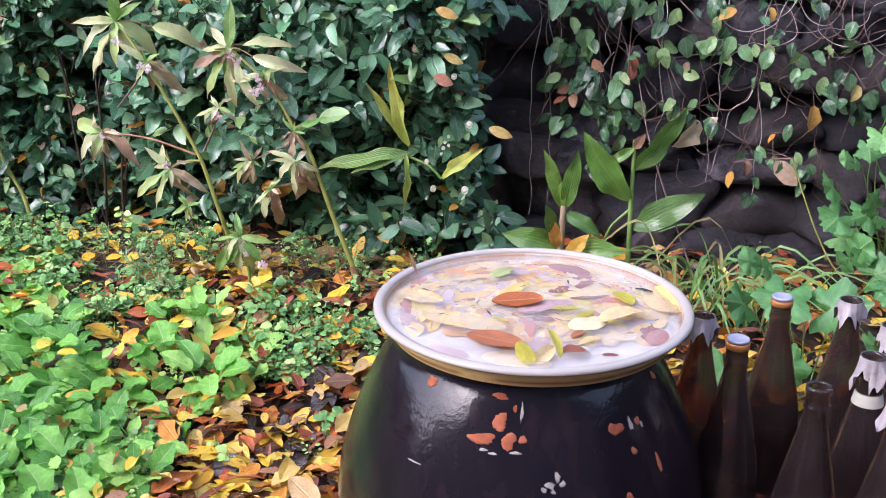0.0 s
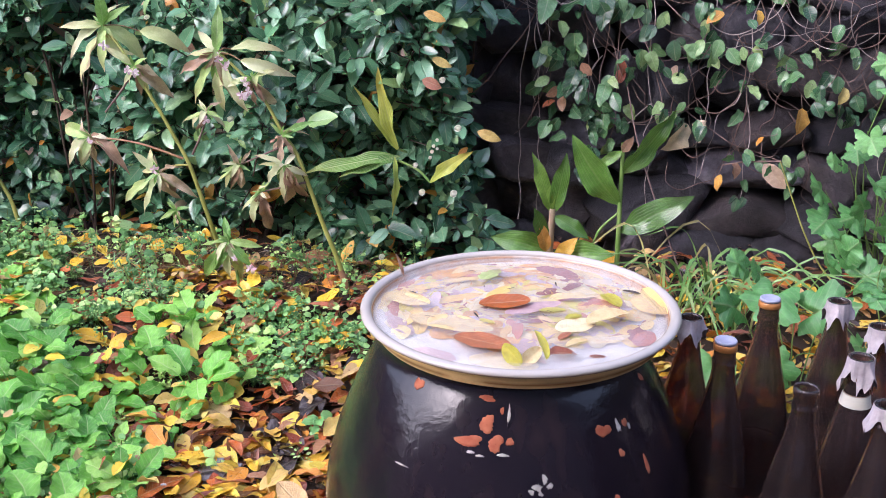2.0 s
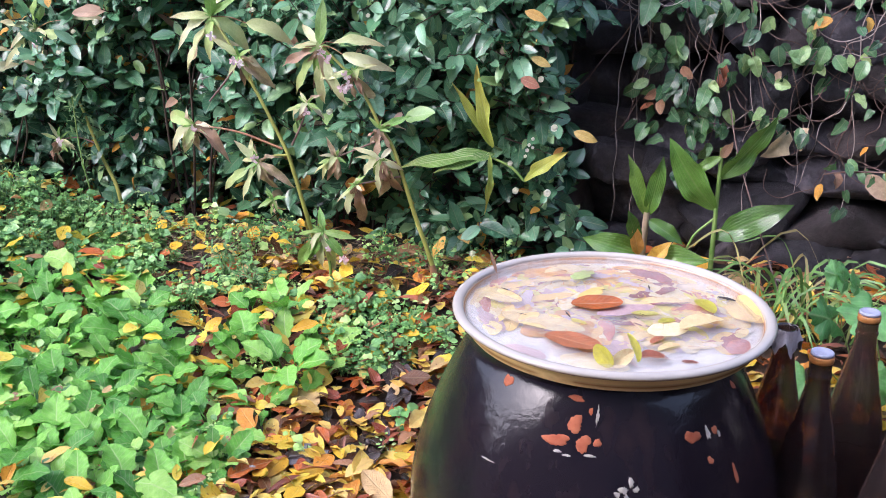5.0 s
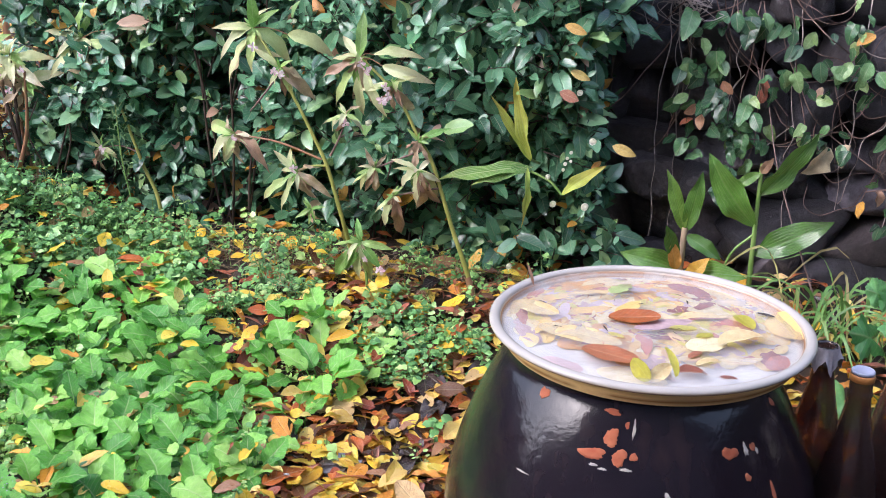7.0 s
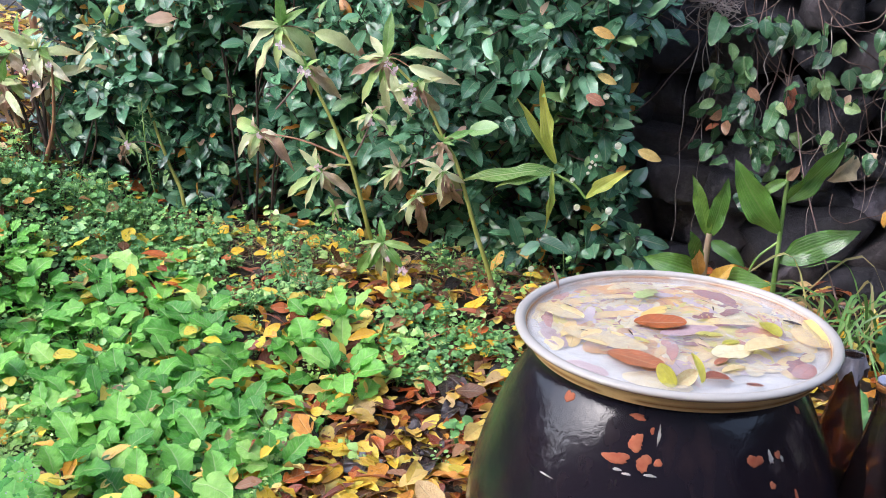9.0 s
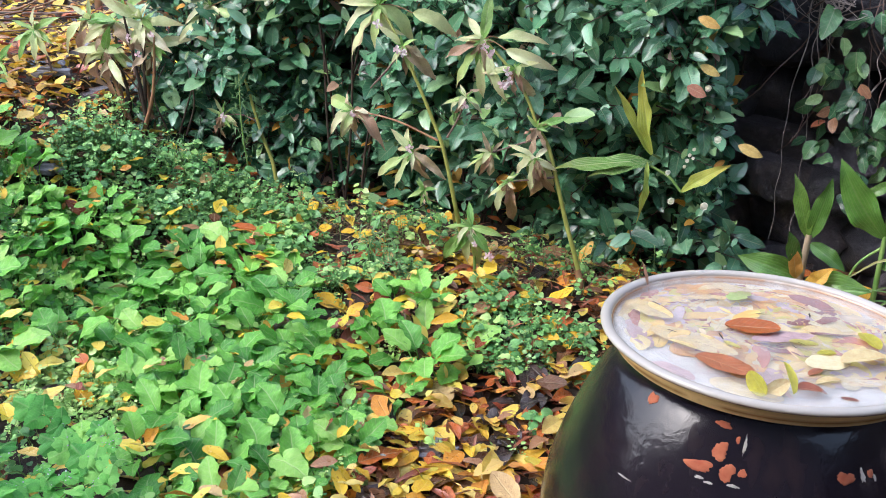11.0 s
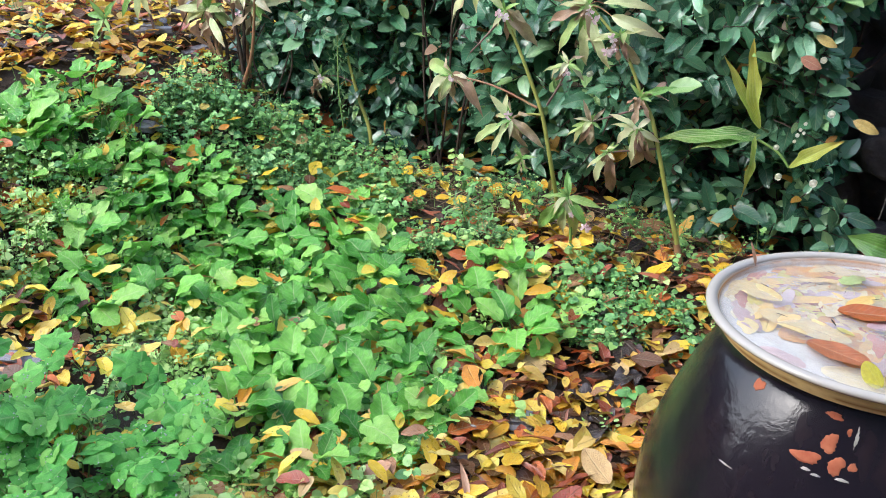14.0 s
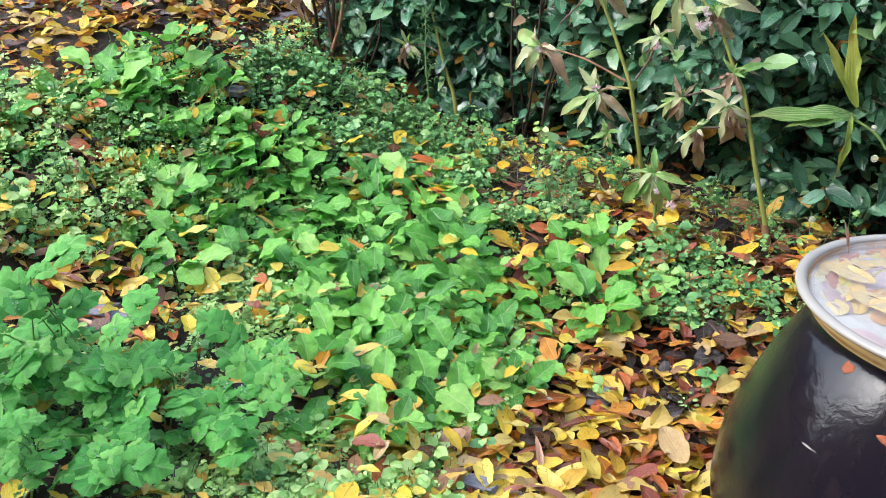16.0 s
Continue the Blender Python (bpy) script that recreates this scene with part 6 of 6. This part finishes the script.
def build_litter():
    r = np.random.default_rng(9)
    forms = [leaf_geo("oval", w, 8, 3, f, c, wv, 0, k) for k, (w, f, c, wv) in enumerate(((0.46, 0.25, 0.12, 0.12), (0.5, 0.15, -0.12, 0.15), (0.44, 0.4, 0.2, 0.15), (0.38, 0.7, 0.15, 0.25), (0.55, 0.1, 0.2, 0.1)))]
    whole = [mesh_np("fallen_leaf", *leaf_geo("oval", w, 12, 5, f, c, wv, 0, k), (M_GOLD, M_FALLEN)[k % 2]) for k, (w, f, c, wv) in enumerate(((0.46, 0.25, 0.12, 0.12), (0.5, 0.15, -0.12, 0.15), (0.5, 0.3, 0.2, 0.15), (0.4, 0.6, 0.15, 0.25), (0.56, 0.1, 0.2, 0.1)))]
    thin = leaf_geo("lance", 0.3, 5, 3, 0.6, 0.2, 0.3, 0, 3)
    litter, singles, n = Soup(), 0, 0
    while n < 17000:
        if n < 2500:
            x, y = r.uniform(-0.95, -0.2), r.uniform(-0.6, 0.9)
        elif n < 3100:
            x, y = r.uniform(-2.2, -1.4), r.uniform(-0.4, 0.4)
        elif n < 3450:
            x, y = r.uniform(-2.5, -1.9), r.uniform(0.6, 1.3)
        elif n < 4500:
            x, y = r.uniform(-3.3, -2.15), r.uniform(0.25, 1.7)
        elif n < 5200:
            x, y = r.uniform(0.0, 1.1), r.uniform(0.25, 1.1)
        else:
            x, y = r.uniform(-3.6, 1.1), r.uniform(-0.7, 2.7)
        if r.uniform() > density_litter(x, y) or not clear_of_things(x, y, 0.015):
            continue
        n += 1
        z = float(ground_z(x, y)) + 0.006 + 0.03 * r.uniform() ** 2
        size = r.uniform(0.035, 0.076) if r.uniform() < 0.75 else r.uniform(0.02, 0.04)
        gold = 0.5 if (-0.8 < x < -0.25 and y < 0.12) or x < -2.2 else (0.35 if x < -0.75 else 0.15)
        if -0.8 < x < -0.2 and y < 0.1:
            size *= 1.2
        m = toss(x, y, z, size, r.uniform(0, 6.28), r.normal(0.1, 0.25), r.normal(0, 0.3), r.uniform(0.85, 1.15))
        if n > 1500 and n < 2500 and singles < 260 and y < 0.5:
            m[2, 3] += 0.012
            o = put("fallen_leaf", whole[int(r.integers(5))], None, m)
            tagged(o, "wet fallen leaf in autumn colours on the ground", "leaf", "fallen leaves beside the pot")
            singles += 1
        elif r.uniform() < 0.34 - 0.2 * gold:
            litter.add(thin, m, 1)
        else:
            litter.add(forms[int(r.integers(5))], m, 3 if r.uniform() < gold else (2 if r.uniform() < 0.16 else 0))
    for k in range(1250):
        x, y = r.uniform(-2.6, -0.6), r.uniform(-0.6, 0.8)
        if math.sin(9 * x + 3 * math.sin(5 * y)) * math.sin(11 * y + 4 * x) < r.uniform(-0.9, 0.5):
            continue
        m = toss(x, y, float(ground_z(x, y)) + r.uniform(0.03, 0.075), r.uniform(0.028, 0.068), r.uniform(0, 6.28), r.normal(0.1, 0.3), r.normal(0, 0.35), 1.0)
        litter.add(forms[int(r.integers(5))], m, 3 if r.uniform() < 0.6 else 0)
    tagged(new("leaf_litter", litter.mesh("leaf_litter", [M_FALLEN, M_RUSSET, M_DARKLEAF, M_GOLD])), "thick litter of wet yellow, orange and brown leaves", "leaf litter", kind="stuff")
    own = ((M_FALLEN, (-0.6, 0.33), 0.085, 0.9, "pale yellow fallen leaf on the litter"), (M_RUSSET, (-1.04, 0.6), 0.13, 0.3, "large dry brown fallen leaf"), (M_REDLEAF, (-0.66, 0.03), 0.1, -0.6, "red and orange fallen leaf"),
           (M_RUSSET, (-0.72, 0.3), 0.1, 2.2, "broad brown fallen leaf"))
    for mat, (x, y), L, h, word in own:
        me = mesh_np("fallen_leaf", *leaf_geo("oval", 0.55, 10, 5, 0.25, 0.15, 0.2, 0, 2), mat)
        tagged(put("fallen_leaf", me, None, toss(x, y, float(ground_z(x, y)) + 0.035, L, h, 0.1, 0.1)), word, "leaf", "fallen leaves beside the pot")
    me = mesh_np("fallen_leaf", *leaf_geo("oval", 0.42, 10, 5, 0.4, 0.1, 0.1, 0, 1), M_PALELEAF)
    for tip, base in (((-0.82, 0.12, 0.075), (-0.79, 0.09, -0.0)), ((-0.765, 0.07, 0.045), (-0.75, 0.03, 0.0))):
        tagged(put("fallen_leaf", me, None, aim(base, tip, (0.2, -0.9, 0.4))), "upright pale yellow leaf caught among weeds", "leaf", "fallen leaves beside the pot")
    black = mesh_np("rotten_leaf", *leaf_geo("oval", 0.7, 10, 5, 0.25, 0.15, 0.5, 0, 4), M_DARKLEAF)
    for x, y, L, h in ((-0.56, 0.56, 0.1, 0.4), (-0.53, 0.57, 0.09, 2.0), (-0.44, 0.22, 0.08, 0.3), (-0.47, 0.3, 0.07, 1.5), (-0.42, 0.4, 0.07, 2.6), (-0.46, 0.17, 0.08, -0.5)):
        tagged(put("rotten_leaf", black, None, toss(x, y, float(ground_z(x, y)) + 0.03, L, h, 0.1, 0.15)), "black rotten leaf, shiny with rain", "leaf", "rotten leaves by the pot")


build_litter()


def flat_stone(x, y, w, d, h, turn, seed):
    r = random.Random(seed)
    bm = bmesh.new()
    bmesh.ops.create_cube(bm, size=1.0)
    bmesh.ops.bevel(bm, geom=bm.edges[:], offset=0.3, segments=3, affect="EDGES")
    for v in bm.verts:
        v.co += Vector((r.uniform(-0.06, 0.06), r.uniform(-0.06, 0.06), r.uniform(-0.04, 0.04)))
    me = bpy.data.meshes.new("slate_stone")
    bm.to_mesh(me)
    bm.free()
    me.materials.append(M_SLATE)
    o = new("slate_stone", me)
    o.matrix_basis = Matrix.LocRotScale((x, y, float(ground_z(x, y)) + h * 0.2), Euler((0.08, -0.05, turn)), (w, d, h))
    tagged(o, "flat grey slate stone lying in the litter", "stone", "stones in the litter")


for k, s in enumerate(((-0.575, 0.17, 0.1, 0.08, 0.04, 0.3), (-0.62, -0.2, 0.14, 0.07, 0.05, 0.2), (-1.5, -0.2, 0.13, 0.09, 0.05, 0.4), (-1.86, 0.62, 0.09, 0.06, 0.03, 0.1), (-1.36, 0.5, 0.09, 0.06, 0.05, 0.6), (-2.17, 0.97, 0.15, 0.07, 0.035, 0.5), (-2.19, 1.22, 0.14, 0.1, 0.06, 0.3), (-2.02, 1.03, 0.11, 0.07, 0.03, 1.2), (-0.84, 0.42, 0.05, 0.045, 0.045, 0.5))):
    flat_stone(*s, 60 + k)


def weed_geo(seed):
    """A spoon-shaped leaf with a blunt tip and an uneven, shallow-lobed, wavy edge, on a grooved stalk."""
    r = np.random.default_rng(300 + seed)
    n, cols = 15, 7
    ratio, curl, fold = r.uniform(0.66, 0.9), r.uniform(0.05, 0.42), r.uniform(0.08, 0.4)
    lobes, ph = r.uniform(2.4, 4.2, 2), r.uniform(0, 6.28, 6)
    V, U = [], []
    for i in range(n + 1):
        t = 0.5 * i / n + 0.5 * (1 - math.cos(math.pi * i / n)) / 2
        w = ratio / 2 * (math.sin(math.pi * min(1.0, t ** 0.82 * 0.965 + 0.03)) ** 0.62) * (0.72 + 0.34 * t)
        for c in np.linspace(-1, 1, cols):
            k = 0 if c < 0 else 1
            edge = 1 + abs(c) ** 2 * (0.11 * math.sin(6.28 * lobes[k] * t + ph[k]) + 0.03 * math.sin(23 * t + ph[2 + k]))
            x = c * w * edge
            z = fold * abs(c) ** 1.3 * w + 0.16 * w * abs(c) ** 2 * math.sin(11 * t + ph[4] + 2.2 * k) + 0.018 * math.sin(17 * t + 5 * c + ph[5]) - curl * t * t
            V.append((x + 0.08 * math.sin(2 * t + ph[0]) * t, t * (1 - 0.2 * curl * t), z))
            U.append(((c + 1) / 2, t))
    F = [(i * cols + c, i * cols + c + 1, (i + 1) * cols + c + 1, (i + 1) * cols + c) for i in range(n) for c in range(cols - 1)]
    out = Soup()
    out.add((np.array(V), np.array(F), np.array(U)))
    out.add(tube([(0, 0.02, 0.0), (0, -0.2, -0.1), (0.02, -0.42, -0.34), (0.03, -0.55, -0.72)], [0.02, 0.03], 5))
    return np.vstack(out.V), np.vstack(out.F), np.vstack(out.U)


def build_weeds():
    r = np.random.default_rng(17)
    spoon = [mesh_np("leaf", *weed_geo(k), M_WEED) for k in range(10)]
    spots = []

    def rosette(x, y, big):
        g = float(ground_z(x, y))
        plant = thing("leafy_weed", (x, y, g), "low weed with bright green spoon-shaped leaves", "weed", "weeds in the garden bed")
        tall = r.uniform(0.7, 1.2) * big
        for j in range(int(r.integers(5, 9))):
            a = j * 2.4 + r.uniform(-0.5, 0.5)
            reach, rise = r.uniform(0.012, 0.045) * big, r.uniform(0.025, 0.07) * tall
            L = (r.uniform(0.055, 0.085) if r.uniform() < 0.65 else r.uniform(0.03, 0.055)) * big
            b = np.array((x + reach * math.cos(a), y + reach * math.sin(a), g + rise))
            d = np.array((math.cos(a), 0.8 * math.sin(a), r.uniform(0.0, 1.2) + 0.3 * math.sin(a)))
            d /= np.linalg.norm(d)
            up = (-0.35 * math.cos(a) + r.uniform(-0.5, 0.5), -0.35 * math.sin(a) - 0.22 + r.uniform(-0.4, 0.3), 0.95)
            put("leaf", spoon[int(r.integers(10))], plant, aim(b, b + d * L, up, r.uniform(0.8, 1.1)))

    def fill(area, many, gap, big):
        xs, ys = [p[0] for p in area], [p[1] for p in area]
        placed = 0
        for _ in range(many * 40):
            x, y = r.uniform(min(xs), max(xs)), r.uniform(min(ys), max(ys))
            if placed >= many or not inside(area, x + r.normal(0, 0.02), y + r.normal(0, 0.02)) or any((x - a) ** 2 + (y - b) ** 2 < gap ** 2 for a, b in spots):
                continue
            spots.append((x, y))
            rosette(x, y, big * r.uniform(0.85, 1.15))
            placed += 1

    fill(WEED_BED, 116, 0.058, 0.95)
    fill(WEED_FAR, 20, 0.065, 1.15)
    fill(WEED_CLUMP, 7, 0.07, 0.92)
    for area in WEED_THIN:
        fill(area, 7, 0.08, 0.95)
    for x, y, big in ((-1.27, 0.63, 1.15), (-1.22, 0.6, 1.0), (-0.72, 0.3, 0.9), (-0.7, 0.06, 0.8), (-0.74, -0.06, 0.8), (-1.1, -0.18, 0.9), (-2.2, 0.12, 1.0), (-1.95, 0.02, 0.9), (-2.1, 0.06, 1.0)):
        rosette(x, y, big)

    tiny = [leaf_geo("oval", 0.6, 3, 3, 0.25, 0.2, 0.0, 0, k) for k in range(3)]
    wider = [leaf_geo("oval", 0.74, 5, 3, 0.2, 0.25, 0.1, 0, k) for k in range(3)]
    jag = [leaf_geo("lobed", 0.75, 8, 3, 0.2, 0.3, 0.2, 0.1, k) for k in range(3)]
    for name, mats, want, words in (("hedge_herbs", [M_HERB_DARK, M_GREENSTEM], 2100, "carpet of small dark green herbs before the hedge"), ("small_herbs", [M_HERB, M_GREENSTEM], 1900, "thin carpet of small light green herbs among litter")):
        herb, n, dark = Soup(), 0, name == "hedge_herbs"
        while n < want:
            x, y = r.uniform(-2.8, -0.3), r.uniform(-0.7, 1.0)
            if dark:
                dens = 0.95 if any(inside(a, x, y) for a in HERB_DARK) else (0.3 if inside(WEED_BED, x, y) else (0.13 if y > 0.7 and x < -0.4 else (0.07 if x > -2.0 else 0.01)))
            else:
                dens = (0.5 if x < -1.6 else 0.95) if any(inside(a, x, y) for a in HERB_LIGHT) else (0.4 if inside(WEED_BED, x, y) or inside(WEED_FAR, x, y) else (0.06 if x > -2.15 else 0.01))
            lump = 0.5 + 0.5 * math.sin(17 * x + 2 * math.sin(11 * y)) * math.sin(16 * y + 1 + 3 * x)
            bare = max(0.9 if any(inside(a, x, y) for a in BARE) else 0.0, spot(x, y, -0.42, 0.0, 0.26, 0.45), spot(x, y, -0.56, 0.3, 0.17, 0.17), spot(x, y, -2.2, 0.95, 0.3, 0.24), spot(x, y, -2.6, 1.2, 0.4, 0.6), 0.3 * spot(x, y, -0.95, 0.9, 0.32, 0.16))
            if r.uniform() > dens * (0.3 + 0.8 * lump) * (1 - bare) or not clear_of_things(x, y, 0.03):
                continue
            n += 1
            g = float(ground_z(x, y))
            h = r.uniform(0.02, 0.06) + (0.07 * r.uniform() ** 2 if y > 0.78 or x < -1.7 else 0)
            top = np.array((x + r.uniform(-0.03, 0.03), y + r.uniform(-0.03, 0.03), g + h))
            herb.add(tube([(x, y, g - 0.003), tuple(top)], [0.001, 0.0007], 3), None, 1)
            kind = r.uniform()
            pool, lo, hi, many = (tiny, 0.005, 0.011, 16) if kind < (0.45 if dark else 0.62) else ((wider, 0.008, 0.017, 10) if kind < 0.8 else (jag, 0.014, 0.028, 9))
            for j in range(int(r.integers(many - 3, many + 3))):
                q = np.array((x, y, g)) + (top - (x, y, g)) * r.uniform(0.25, 1.0)
                a = r.uniform(0, 6.28)
                d = np.array((math.cos(a), math.sin(a), r.uniform(-0.2, 0.6)))
                q2 = q + d * 0.009
                herb.add(pool[int(r.integers(3))], aim(q2, q2 + d * r.uniform(lo, hi), (r.uniform(-0.5, 0.5), -0.5 + r.uniform(-0.3, 0.3), 0.9)))
        tagged(new(name, herb.mesh(name, mats)), words, "herbs", kind="stuff")
    dry = Soup()
    for k in range(420):
        x, y = r.uniform(-1.35, -0.4), 0.86 + 0.1 * r.uniform(-1, 1)
        g = float(ground_z(x, y))
        a, L = r.uniform(0, 6.28), r.uniform(0.04, 0.13)
        dry.add(tube([(x, y, g + 0.004), (x + 0.5 * L * math.cos(a), y + 0.3 * L * math.sin(a), g + L * r.uniform(0.15, 0.5)), (x + L * math.cos(a), y + 0.5 * L * math.sin(a), g + L * r.uniform(0.05, 0.6))], [0.0012, 0.0005], 3))
    tagged(new("dry_grass", dry.mesh("dry_grass", M_STRAW)), "dead brown grass stalks at the hedge foot", "grass", kind="stuff")


build_weeds()


def build_mugwort():
    r = np.random.default_rng(23)
    for (x, y, z) in ((-1.5, 0.97, 0.5), (-0.98, 0.72, 0.2), (-0.9, 0.68, 0.17), (-1.62, 0.85, 0.3)):
        g = float(ground_z(x + 0.03, y + 0.02))
        t = thing("mugwort", (x + 0.03, y + 0.02, g), "feathery grey-green herb among the weeds", "herb", "feathery herbs")
        stem(t, [(x + 0.03, y + 0.02, g - 0.005), (x + 0.01, y, (g + z) / 2), (x, y, z)], 0.0025, 0.0015, M_GREENSTEM)
        s = Soup()
        for k in range(130):
            u = r.uniform(0.35, 1.05)
            c = np.array((x + 0.03 * (1 - u), y + 0.02 * (1 - u), g + (z - g) * u)) + r.normal(0, 0.022, 3)
            d = r.normal(0, 1, 3) + (0, -0.3, 0.2)
            d /= np.linalg.norm(d)
            s.add(leaf_geo("lance", 0.28, 3, 3, 0.3, 0.3, 0, 0, 1), aim(c, c + d * r.uniform(0.015, 0.03), (0, -0.5, 1)))
        put("foliage", s.mesh("foliage", M_FEATHERY), t, np.eye(4))


build_mugwort()

# ---- the wall's stones ----
build_stones()
